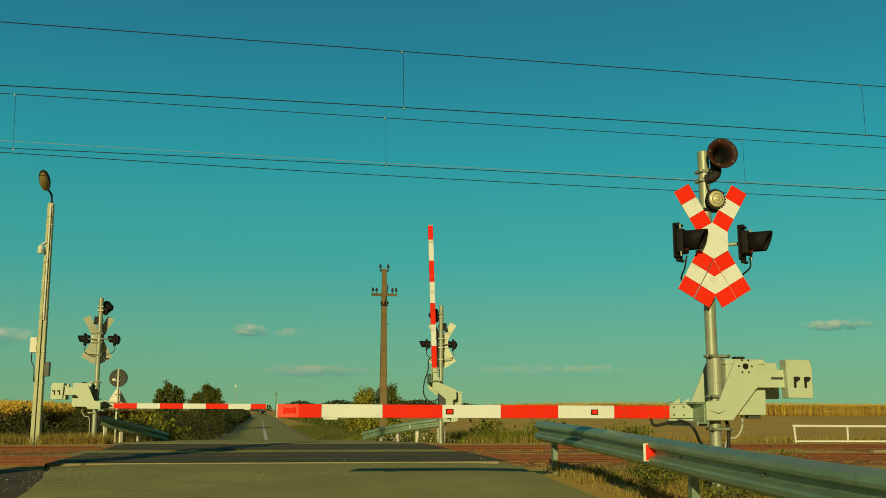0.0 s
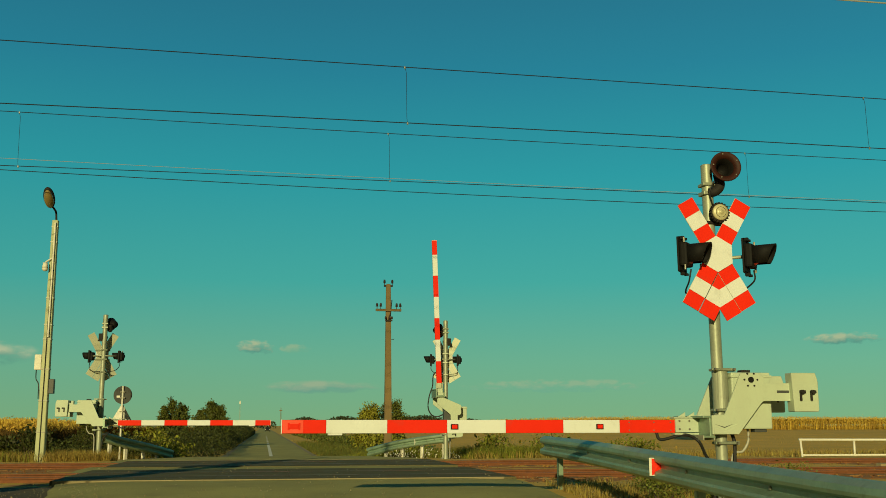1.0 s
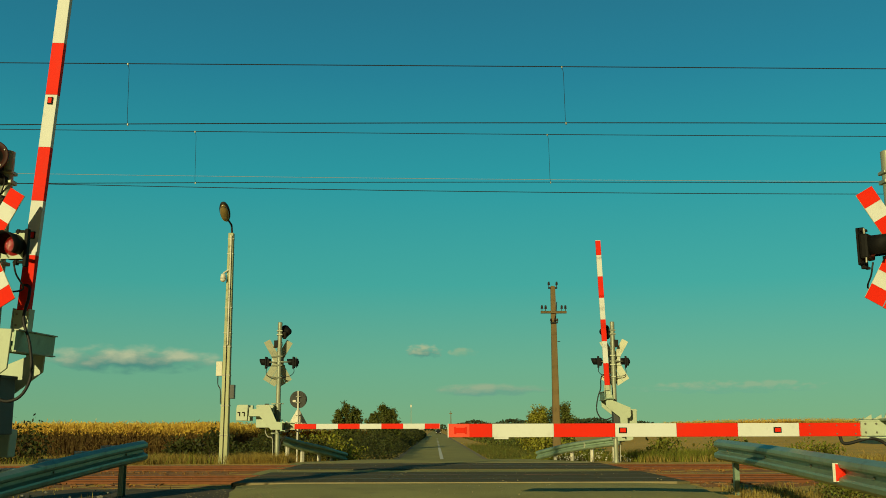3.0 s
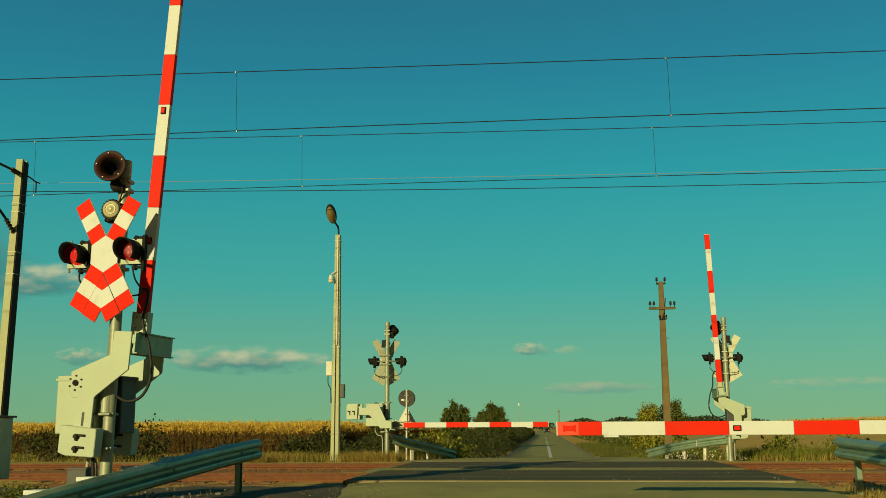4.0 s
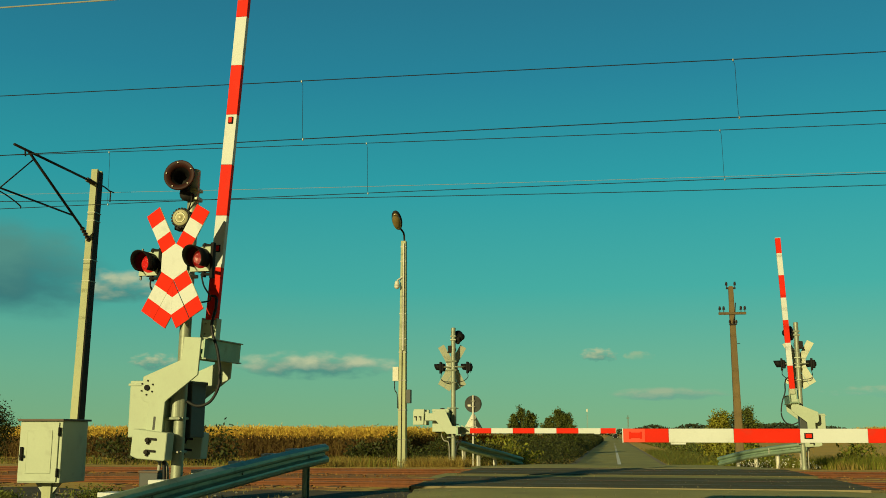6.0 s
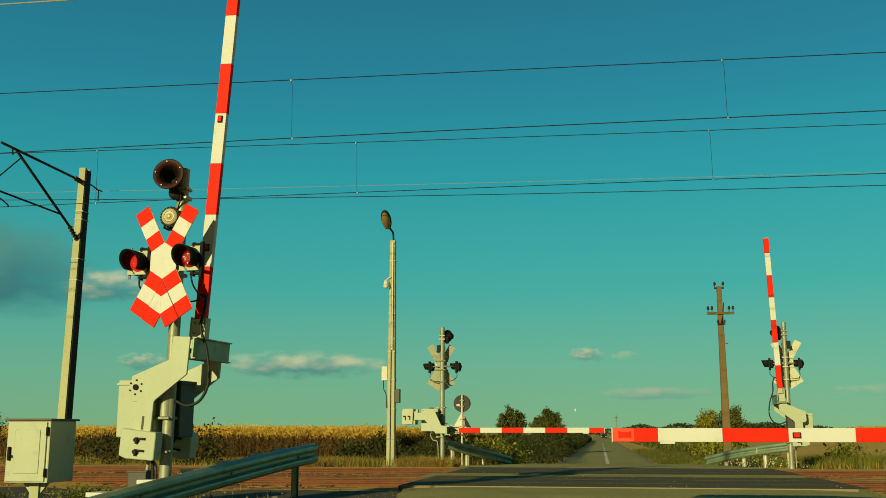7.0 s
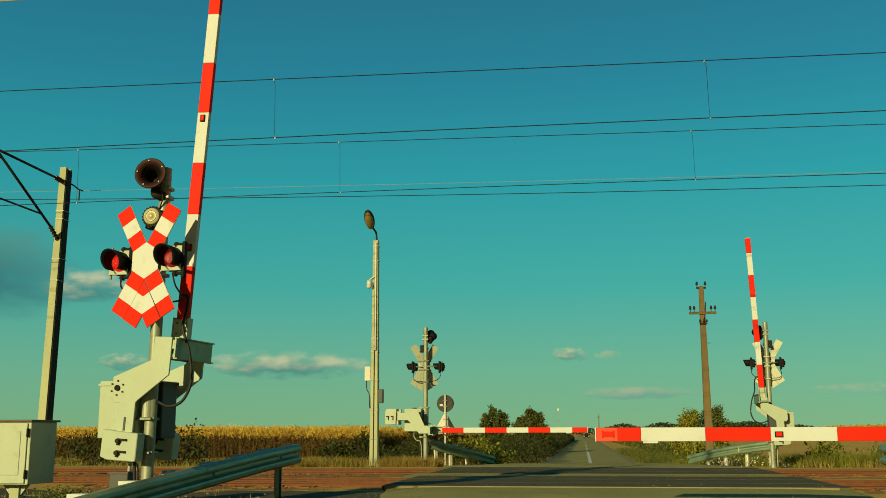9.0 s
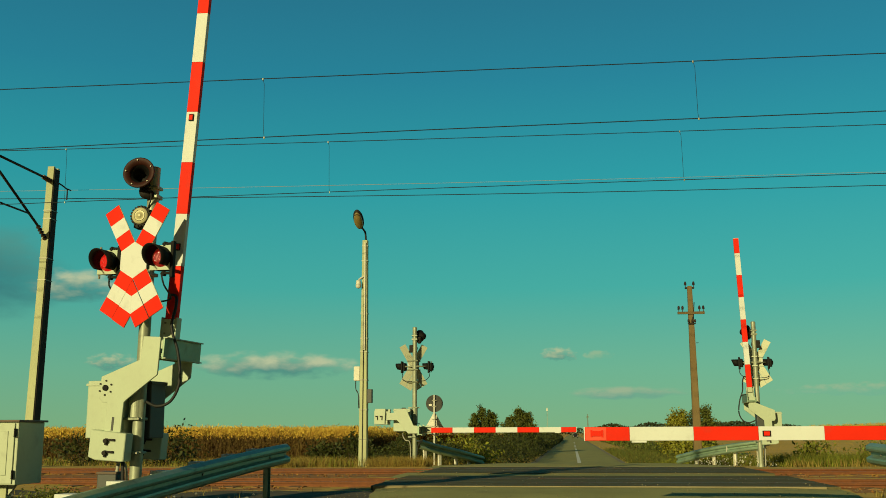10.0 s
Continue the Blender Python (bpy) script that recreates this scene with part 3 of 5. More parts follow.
        part("housing", bm, M_BLACK, back)
        part("trim_panel", boxed(-0.15, 0.122, -0.006, 0.0, -0.15, 0.15, 0.0) if pale else boxed(-0.145, 0.145, 0.094, 0.10, -0.20, -0.15, 0.0), M_PAINT if pale else M_BLACK, back)
        for z in (-0.20, 0.14):
            part("hinge", rodded((side * 0.14, 0.03, z), (side * 0.14, 0.03, z + 0.06), 0.014, sides=8), M_BOLT, back)
        # round lens in a long hood, open below
        part("lens", rodded((0, -0.07, 0.0), (0, 0.0, 0.0), 0.07, 0.121, 24), material, back)
        bm, n = bmesh.new(), 28
        for r_in, r_out in ((0.122, 0.134),):
            rows = []
            for i in range(n + 1):
                a = radians(-52 + 284 * i / n)
                reach = 0.215 + 0.055 * math.sin(a)
                c, s = math.cos(a), math.sin(a)
                rows.append([bm.verts.new((r * c, yy, r * s)) for r, yy in ((r_out, 0.0), (r_out, -reach), (r_in, -reach), (r_in, 0.0))])
            for p, q in zip(rows, rows[1:]):
                for i in range(4):
                    bm.faces.new((p[i], p[(i + 1) % 4], q[(i + 1) % 4], q[i]))
        bmesh.ops.recalc_face_normals(bm, faces=bm.faces)
        part("hood", bm, M_BLACK, back, smooth=True)
        pts = bend([turned @ Vector((side * 0.42 + lamp_dx, -0.25, lz - 0.2)), turned @ Vector((side * 0.43 + lamp_dx, -0.2, lz - 0.34)), turned @ Vector((side * 0.33, 0.06, lz - 0.47)), (side * 0.07, 0.06, lz - 0.5)])
        part("lamp_cable", tube(pts, 0.011), M_RUBBER, sig, flip=False)
    # bell below the horn
    bz = 3.675
    bx, by = out * 0.065, -0.19
    bm = lathe([(0.012, -0.048), (0.024, -0.044), (0.03, -0.036), (0.06, -0.034), (0.098, -0.031), (0.104, -0.018), (0.104, 0.03)], 36)
    bell = part("bell", bm, M_BELL, sig, "cream ribbed warning bell", smooth=True)
    bell.location = (bx, by, bz)
    part("bell_groove", lathe([(0.064, -0.036), (0.069, -0.036), (0.069, -0.030)], 36, False), M_STEELDARK, bell)
    part("bell_rim", lathe([(0.105, -0.006), (0.118, -0.006), (0.118, 0.07), (0.105, 0.07)], 36, False), M_STEELDARK, bell, "dark toothed rim")
    for i in range(20):
        a = i * 0.31416
        part("tooth", boxed(-0.011, 0.011, -0.004, 0.03, 0.112, 0.133, turn=Matrix.Rotation(a, 4, "Y")), M_STEELDARK, bell)
    part("bell_housing", box(boxed(0.0, 0.17, -0.13, 0.06, bz - 0.10, bz + 0.10, 0.02), -0.06, 0.19, -0.10, 0.05, bz - 0.13, bz - 0.09, 0.01), M_STEELDARK, sig, flip=fl)
    # round horn on a bent bracket near the top
    hx, hz = horn_at
    t = Matrix.Translation((out * hx, -0.24, hz)) @ Matrix.Rotation(radians(horn_turn * out), 4, "Z") @ Matrix.Rotation(radians(-6), 4, "X")
    bm = lathe([(0.118, 0.0), (0.128, -0.028), (0.155, -0.045), (0.185, -0.055), (0.197, -0.052), (0.197, -0.03), (0.165, 0.0), (0.135, 0.06), (0.10, 0.16), (0.06, 0.2), (0.01, 0.205)], 40, False)
    horn = part("horn", bm, horn_mat, sig, "round dark flared warning horn", smooth=True)
    horn.matrix_local = t
    part("horn_throat", lathe([(0.118, 0.0), (0.095, 0.03), (0.08, 0.1), (0.05, 0.19), (0.005, 0.195)], 32, False), M_BLACK, horn, smooth=True)
    for i in range(5):
        a = 0.5 + i * 1.2566
        part("rivet", rodded((0.165 * math.cos(a), -0.062, 0.165 * math.sin(a)), (0.165 * math.cos(a), -0.04, 0.165 * math.sin(a)), 0.009, sides=8), M_BOLT, horn)
    part("horn_bracket", tube(bend([(0.0, -0.05, 3.96), (out * hx * 0.45, -0.10, 3.97), (out * hx * 0.9, -0.11, hz - 0.20), (out * hx, -0.03, hz - 0.04)]), 0.062, 12), M_STEELDARK, sig, smooth=True)
    part("horn_clamp", box(boxed(-0.09, 0.09, -0.09, 0.09, 3.93, 3.98, 0.01), -0.09, 0.09, -0.09, 0.09, 4.05, 4.09, 0.01), M_GALV, sig)
    part("horn_cable", tube(bend([(out * 0.02, -0.08, 3.80), (-out * 0.03, -0.13, 3.95), (out * 0.04, -0.14, 4.1), (out * hx * 0.8, -0.08, hz - 0.08)]), 0.010), M_RUBBER, sig, smooth=True)
    return sig


PIVOT = (0.30, 1.57)


def boom_barrier(m, label, out=1, lift=0.0, start=-0.55, seg=0.722, total=4.85, drop=0.0, arm=0.0):
    """A barrier machine clamped to the signal's pole, with side cheeks, counterweight and striped boom. lift: degrees from level."""
    fl = out < 0
    bar = thing("boom_barrier", m, label, "barrier", "boom barriers")
    # fixed: machine case behind the pole, sleeve and clamps
    case = part("machine_case", boxed(0.10, 0.62, -0.10, 0.30, 0.97, 1.665, 0.018), M_PAINT, bar, flip=fl)
    part("case_lid", boxed(0.085, 0.635, -0.115, 0.315, 1.60, 1.63, 0.006), M_PAINT, case, flip=fl)
    part("lid_clasp", boxed(0.28, 0.40, -0.02, 0.10, 1.663, 1.70, 0.008), M_STEELDARK, case, flip=fl)
    part("case_foot", boxed(0.40, 0.56, -0.06, 0.06, 0.93, 0.97, 0.006), M_GREYBOX, case, flip=fl)
    part("pole_sleeve", rodded((0, 0, 1.22), (0, 0, 1.70), 0.094, sides=28), M_GALV, bar, smooth=False)
    for z in (0.80, 1.20, 1.70):
        clamp = part("pole_clamp", box(box(boxed(-0.105, 0.105, -0.105, 0.105, z - 0.018, z + 0.018, 0.016), -0.15, 0.15, -0.118, -0.09, z - 0.015, z + 0.015, 0.005), 0.05, 0.2, -0.04, 0.04, z - 0.02, z + 0.02), M_GALVMID, bar, flip=fl)
        for x in (-0.125, 0.125):
            part("clamp_bolt", rodded((x, -0.17, z), (x, -0.08, z), 0.014, sides=6), M_BOLT, clamp, flip=fl)
    if lift > 20:
        part("drive_housing", box(boxed(-0.12, 0.12, 0.12, 0.46, 0.97, 1.64, 0.012), -0.135, 0.12, 0.10, 0.48, 1.62, 1.66, 0.006), M_GREYBOX, bar, "dark grey drive housing", flip=fl)
    # moving: both cheeks, their cross pieces, counterweight and boom turn about the pivot
    turn = Matrix.Translation((PIVOT[0], 0, PIVOT[1])) @ Matrix.Rotation(radians(lift), 4, "Y") @ Matrix.Translation((-PIVOT[0], 0, -PIVOT[1]))

    def moving(name, bm, material, parent=bar, tag="", smooth=False):
        bmesh.ops.transform(bm, matrix=turn, verts=bm.verts)
        return part(name, bm, material, parent, tag, smooth, fl)

    cheek = [(0.17, 1.645), (0.42, 1.645), (0.475, 1.60), (0.475, 1.53), (0.84, 1.53), (0.84, 1.31), (0.46, 1.31), (0.43, 1.285), (0.11, 0.905), (-0.23 - arm, 0.905), (-0.23 - arm, 1.135), (-0.06, 1.145)]
    for y0, y1 in ((-0.215, -0.185), (0.60, 0.63)):
        plate_ob = moving("side_cheek", plate(cheek, y0, y1), M_PAINT)
        if y0 < 0:
            moving("pivot_hub", rodded((PIVOT[0], y0 - 0.02, PIVOT[1]), (PIVOT[0], y0 + 0.005, PIVOT[1]), 0.035, sides=20), M_BLACK, plate_ob)
            for i in range(6):
                a = i * 1.047
                x, z = PIVOT[0] + 0.085 * math.cos(a), PIVOT[1] + 0.085 * math.sin(a)
                moving("hub_bolt", rodded((x, y0 - 0.012, z), (x, y0 + 0.005, z), 0.012, sides=6), M_STEELDARK, plate_ob)
            moving("slot", boxed(0.64, 0.80, y0 - 0.003, y0 + 0.01, 1.41, 1.44), M_GREYBOX, plate_ob)
            if lift > 20:
                continue
            moving("corner_lip", plate([(-0.215, 0.985), (-0.07, 0.955), (0.095, 1.035), (0.095, 0.91), (-0.215, 0.91)], y0 - 0.012, y0 + 0.002, 0.002), M_PAINT, plate_ob)
            # thin dark plate that paints in the shadow along the lip's upper edge
            moving("lip_shadow_gap", plate([(-0.20, 1.03), (-0.075, 0.985), (0.035, 1.03), (-0.075, 0.995)], y0 - 0.006, y0 + 0.002, 0.0), M_GREYBOX, plate_ob)
    back = 0.1 if lift > 20 else 0.0
    moving("cross_channel", box(box(boxed(-0.25 + back, -0.20 + back, -0.18, 0.72, 0.88, 1.12, 0.006), -0.33 + back, -0.18 + back, -0.18, 0.74, 1.105, 1.13, 0.004), -0.43 + back if back else -0.33, -0.18 + back, -0.18, 0.74, 0.865, 0.89, 0.004), M_GALVRAIL)
    moving("channel_lip", box(boxed(-0.445 + back if back else -0.34, -0.43 + back if back else -0.325, -0.18, 0.74, 0.835, 0.895, 0.002), -0.20 + back, -0.185 + back, -0.18, 0.74, 0.835, 0.866, 0.002), M_GALV)
    moving("boom_bracket", box(box(boxed(start, -0.22, 0.15000, 0.17000, 0.93 - drop, 1.10 - drop, 0.004), start - 0.02, -0.22, 0.14000, 0.26000, 1.10 - drop, 1.115 - drop, 0.003), start - 0.02, -0.22, 0.14000, 0.26000, 0.90 - drop, 0.92 - drop, 0.003), M_PAINT)
    for x in (start + 0.05, start + 0.18):
        for z in (0.97, 1.07):
            moving("bracket_bolt", rodded((x, 0.135, z), (x, 0.16, z), 0.012, sides=6), M_BOLT)
    for k in range(3 if lift < 20 else 0):
        moving("stiffener", plate([(-0.50 + 0.12 * k, 1.12), (-0.40 + 0.12 * k, 1.12), (-0.40 + 0.12 * k, 1.18)], 0.19, 0.20, 0.0), M_PAINT)
    for y0 in (-0.24, 0.60):
        weight = moving("counterweight", plate([(0.80, 1.655), (1.12, 1.655), (1.15, 1.56), (1.15, 1.20), (1.14, 1.18), (0.82, 1.18)], y0 - 0.06, y0 + 0.11, 0.008), M_PAINT)
        for x in (0.92, 1.06):
            moving("weight_bolt", rodded((x, y0 - 0.11, 1.42), (x, y0 - 0.05, 1.42), 0.026, sides=12), M_STEELDARK, weight)
            for ya, yb in ((y0 - 0.085, y0 - 0.06), (y0 + 0.11, y0 + 0.135)):
                moving("weight_latch", box(boxed(x - 0.03, x + 0.05, ya, yb, 1.405, 1.44, 0.006), x - 0.028, x - 0.002, ya, yb, 1.31, 1.41, 0.006), M_STEELDARK, weight)
    # boom: hollow bar in seven red and white lengths
    BZ0, BZ1 = 0.925 - drop, 1.082 - drop
    boom = moving("boom", boxed(start - total, start + 0.15, 0.17800, 0.23200, BZ0 + 0.012, BZ1 - 0.012, 0.004), M_BACKPLATE)
    x = start
    for i in range(7):
        length = seg if i < 6 else total - 6 * seg
        moving("boom_length", boxed(x - length + 0.0008, x - 0.0008, 0.17000, 0.24000, BZ0, BZ1, 0.005), M_RED if i % 2 == 0 else M_WHITE, boom)
        if i == 6:
            moving("reflector_sheet", boxed(x - length + 0.012, x - length + 0.25, 0.16650, 0.17000, BZ0 + 0.004, BZ1 - 0.004), M_TIP, boom)
            moving("boom_lamp", box(box(boxed(x - length + 0.09, x - length + 0.195, 0.15800, 0.16650, BZ0 + 0.05, BZ1 - 0.045, 0.003), x - length + 0.07, x - length + 0.09, 0.16000, 0.16650, BZ0 + 0.04, BZ1 - 0.035), x - length + 0.195, x - length + 0.215, 0.16000, 0.16650, BZ0 + 0.04, BZ1 - 0.035), M_RED, boom)
            moving("end_cap", boxed(x - length - 0.006, x - length + 0.006, 0.16800, 0.24200, BZ0 - 0.002, BZ1 + 0.002, 0.002), M_WHITE, boom)
        if i in (1, 3):
            lx = x - length * (0.36 if i == 1 else 0.88)
            lamp = moving("boom_lamp", boxed(lx - 0.045, lx + 0.045, 0.15000, 0.17000, BZ0 + 0.045, BZ1 - 0.048, 0.004), M_BLACK, boom)
            moving("lamp_lens", boxed(lx - 0.033, lx + 0.033, 0.14600, 0.15100, BZ0 + 0.054, BZ1 - 0.057), M_RED, boom)
        if i == 0:
            for sx in (0.06, 0.28, 0.6):
                for z in (BZ0 + 0.03, BZ1 - 0.03):
                    moving("rivet", rodded((x - sx, 0.164, z), (x - sx, 0.172, z), 0.009, sides=8), M_BOLT, boom)
        if i == 5:
            if lift < 20:
                moving("rest_pad", boxed(x - length + 0.02, x - length + 0.19, 0.17500, 0.23500, BZ0 - 0.022, BZ0, 0.003), M_WHITE, boom)
        x -= length

    def carried(p):
        return turn @ Vector(p)

    # cables: from the boom's foot down to the machine, and two conduits into the ground
    p0, p1 = carried((-0.79, 0.2, 0.93)), carried((-0.73, 0.19, 0.84))
    p2 = carried((-0.45, 0.15, 0.90))
    if lift > 20:
        line = [(-0.26, 0.2, 2.74), (-0.38, 0.15, 2.70), (-0.42, 0.08, 2.55), (-0.42, 0.0, 2.3), (-0.52, 0.0, 2.0), (-0.56, 0.0, 1.65), (-0.46, 0.0, 1.42), (-0.28, 0.0, 1.35), (-0.08, 0.03, 1.42)]
    else:
        line = [p0, p1, p2, carried((-0.34, -0.02, 0.83)), (-0.22, 0.05, 0.66), (-0.12, 0.1, 0.5), (-0.08, 0.12, 0.06)]
    part("boom_cable", tube(bend(line), 0.019, 8), M_RUBBER, bar, smooth=True, flip=fl)
    part("conduit", tube(bend([(0.10, 0.0, 0.97), (0.14, -0.02, 0.8), (0.13, -0.02, 0.55), (0.11, 0.0, 0.05)]), 0.022, 8), M_RUBBER, bar, smooth=True, flip=fl)
    part("conduit", tube(bend([(0.36, 0.05, 0.97), (0.36, 0.05, 0.83), (0.28, 0.05, 0.70), (0.14, 0.06, 0.62), (0.12, 0.06, 0.05)]), 0.016, 8), M_PALECABLE, bar, smooth=True, flip=fl)
    return bar


NEAR_R, NEAR_L = pose(5.54, 11.8, 0.0), pose(-5.24, 11.8, 0.0)
SIGNAL_R, SIGNAL_L = pose(5.52, 11.8, 0.0, 0, -0.45, 0), pose(-5.22, 11.8, 0.0, 0, 0.85, 0)   # both poles lean a little towards the road
FAR_L, FAR_R = pose(-4.86, 31.5, -0.02, 0, 0, 180), pose(5.56, 31.5, -0.02, 0, 0, 180)
crossing_signal(SIGNAL_R, "steel crossing signal with red and white crossbuck and two red lamps", 1, 50, (M_LENSOFF, M_LENSDIM), -6, (0.14, 4.25), yaw=-1, ahead=0.17, lamp_dx=0.03, size=0.985)
crossing_signal(SIGNAL_L, "steel crossing signal with crossbuck and glowing red lamps", -1, 9, (M_LENSLIT, M_LENSDIM), -4, (0.085, 4.20), 20, True, yaw=-14, ahead=0.28, lamp_dx=0.02, size=0.96, mid=3.105)
crossing_signal(FAR_L, "crossing signal seen from behind with bare sign backs", 1, 76, (M_LENSDIM, M_LENSOFF), 48, (-0.15, 4.08), pale=True, horn_mat=M_BLACK, yaw=20, ahead=0.2, size=0.92, lamp_size=0.85)
crossing_signal(FAR_R, "crossing signal seen from behind beside a raised boom", -1, -74, (M_LENSDIM, M_LENSOFF), 75, (-0.16, 4.06), pale=True, horn_mat=M_BLACK, yaw=-20, ahead=0.2, size=0.92, lamp_size=0.85)
boom_barrier(NEAR_R, "lowered red and white boom barrier with pale counterweight", 1, 0.0)
boom_barrier(NEAR_L @ pose(0, 0, 0, 0, 0, -7), "raised red and white boom barrier clamped to a signal pole", -1, 86.3, -0.59, 0.67, 4.5, -0.015, 0.11)
boom_barrier(Matrix.Translation((0, 0, 0.12)) @ FAR_L, "lowered red and white boom barrier across the far lane", 1, 0.0, -0.55, 0.665, 4.45)
boom_barrier(Matrix.Translation((0, 0, -0.04)) @ FAR_R, "raised red and white boom barrier beyond the tracks", -1, 88.0, -0.54, 0.68, 4.55, -0.05)


# ---- guard rails ----
W_PROFILE = [(0.0, 0.155), (-0.02, 0.15), (-0.075, 0.115), (-0.08, 0.075), (-0.075, 0.05), (-0.012, 0.02), (-0.012, -0.02), (-0.075, -0.05), (-0.08, -0.075), (-0.075, -0.115), (-0.02, -0.15), (0.0, -0.155)]


def guard_rail(label, line, face, posts, reflectors=(), caps=(), post_mat=M_GALVRAIL):
    """A W-section steel beam along a line of beam centres; face: +1 or -1, the side (to the right or left of the line) that it bulges to.
    posts: distances along the line; foot of each at ground level."""
    gr = thing("guard_rail", pose(*line[0][:2], 0), label, "guard rail", "guard rails")
    o = Vector((line[0][0], line[0][1], 0))
    pts = [Vector(p) - o for p in bend(line, 6)]
    cum = [0.0]
    for a, b in zip(pts, pts[1:]):
        cum.append(cum[-1] + (b - a).length)

    def at(s):
        for i in range(len(pts) - 1):
            if s <= cum[i + 1]:
                t = (s - cum[i]) / (cum[i + 1] - cum[i])
                return pts[i].lerp(pts[i + 1], t), (pts[i + 1] - pts[i]).normalized()
        return pts[-1], (pts[-1] - pts[-2]).normalized()

    bm, rings = bmesh.new(), []
    for i, p in enumerate(pts):
        d = (pts[min(i + 1, len(pts) - 1)] - pts[max(i - 1, 0)]).normalized()
        side = d.cross(Vector((0, 0, 1))).normalized() * face
        up = side.cross(d).normalized()
        up = up if up.z > 0 else -up
        ring = []
        for u, v in W_PROFILE:
            ring.append(bm.verts.new(p - side * u + up * v))
        for u, v in reversed(W_PROFILE):
            ring.append(bm.verts.new(p - side * (u + 0.006) + up * v))
        rings.append(ring)
    k = len(rings[0])
    for a, b in zip(rings, rings[1:]):
        for j in range(k):
            bm.faces.new((a[j], a[(j + 1) % k], b[(j + 1) % k], b[j]))
    bm.faces.new(rings[0])
    bm.faces.new(rings[-1][::-1])
    bmesh.ops.recalc_face_normals(bm, faces=bm.faces)
    beam = part("beam", bm, M_GALVRAIL, gr, "weathered galvanised steel beam")
    for s in posts:
        p, d = at(s)
        side = d.cross(Vector((0, 0, 1))).normalized() * face
        q = p - side * 0.10
        foot = land_z(q.x + o.x, q.y + o.y)
        foot = min(foot, p.z - 0.3)
        yaw = math.atan2(d.y, d.x)
        t = Matrix.Translation((q.x, q.y, 0)) @ Matrix.Rotation(yaw, 4, "Z")
        post = part("post", box(box(boxed(-0.05, 0.05, -0.035, -0.027, foot - 0.25, p.z + 0.10, turn=t), -0.05, -0.042, -0.035, 0.04, foot - 0.25, p.z + 0.10, turn=t), 0.042, 0.05, -0.035, 0.04, foot - 0.25, p.z + 0.10, turn=t), post_mat, gr)
        spacer = Matrix.Translation((p.x, p.y, p.z)) @ Matrix.Rotation(yaw, 4, "Z")
        part("spacer", boxed(-0.05, 0.05, -0.10 if face < 0 else 0.0, 0.0 if face < 0 else 0.10, -0.08, 0.08, 0.004, turn=spacer), M_GALV, gr)
    for s in caps:
            p, d = at(s)
            side = d.cross(Vector((0, 0, 1))).normalized() * face
            yaw = math.atan2(d.y, d.x)
            r = p - side * 0.13
            tc = Matrix.Translation((r.x, r.y, p.z + 0.115)) @ Matrix.Rotation(yaw, 4, "Z")
            part("post_cap", boxed(-0.11, 0.11, -0.13, 0.13, -0.025, 0.025, 0.006, turn=tc), M_WHITE, gr, "pale painted cap")
    for i in range(int(cum[-1] / 2.0)):
        p, d = at(0.6 + 2.0 * i)
        side = d.cross(Vector((0, 0, 1))).normalized() * face
        part("beam_bolt", rodded(p + side * 0.012, p + side * 0.03, 0.016, sides=8), M_BOLT, beam)
    for s in reflectors:
        p, d = at(s)
        side = d.cross(Vector((0, 0, 1))).normalized() * face
        f = p + side * 0.05
        t = Matrix.Translation(f) @ Matrix.Rotation(math.atan2(d.y, d.x), 4, "Z")
        holder = part("reflector", boxed(-0.012, 0.0, -0.08, 0.05, -0.09, 0.09, 0.003, turn=t), M_FENCE, beam, "red reflector on a pale plate")
        vs = [t @ Vector(q) for q in ((0.003, -0.055, -0.085), (0.003, -0.055, 0.085), (0.003, 0.048, 0.05), (0.003, 0.048, -0.05), (0.02, 0.0, 0.0))]
        bm = bmesh.new()
        v = [bm.verts.new(q) for q in vs]
        for a in range(4):
            bm.faces.new((v[a], v[(a + 1) % 4], v[4]))
        bmesh.ops.recalc_face_normals(bm, faces=bm.faces)
        part("red_lens", bm, M_RED, holder)
    return gr


# lines give the beam's centre height
guard_rail("weathered galvanised guard rail with a red reflector beside the road", [(4.32, 15.6, 0.70), (4.2, 13.0, 0.66), (3.95, 9.9, 0.60), (3.7, 7.4, 0.56), (3.5, 5.0, 0.53), (3.45, 2.0, 0.5)], 1,
           (0.55, 6.6, 10.6, 13.0), (5.75,))
guard_rail("weathered guard rail sloping down with pale-capped posts", [(-4.42, 15.5, 0.71), (-4.58, 14.4, 0.63), (-4.80, 13.0, 0.505), (-5.01, 11.7, 0.38), (-5.26, 10.3, 0.23), (-5.45, 9.2, 0.08)], -1,
           (0.45,), (), (0.75, 1.5, 2.4, 3.3, 4.2, 5.1))
guard_rail("dark guard rail sloping into the grass beyond the tracks", [(-4.95, 33.2, 0.66), (-4.3, 33.9, 0.45), (-3.7, 34.6, 0.28), (-3.1, 35.6, 0.06)], 1, (0.3, 0.95, 1.7, 2.4, 3.0), (), (0.1,), M_FENCE)
guard_rail("galvanised guard rail with red reflector in the verge", [(6.05, 33.2, 0.64), (5.1, 33.8, 0.50), (4.3, 34.5, 0.34), (3.55, 35.6, 0.1)], -1, (0.3, 1.1, 1.9, 2.7), (1.3,), (0.1,), M_FENCE)

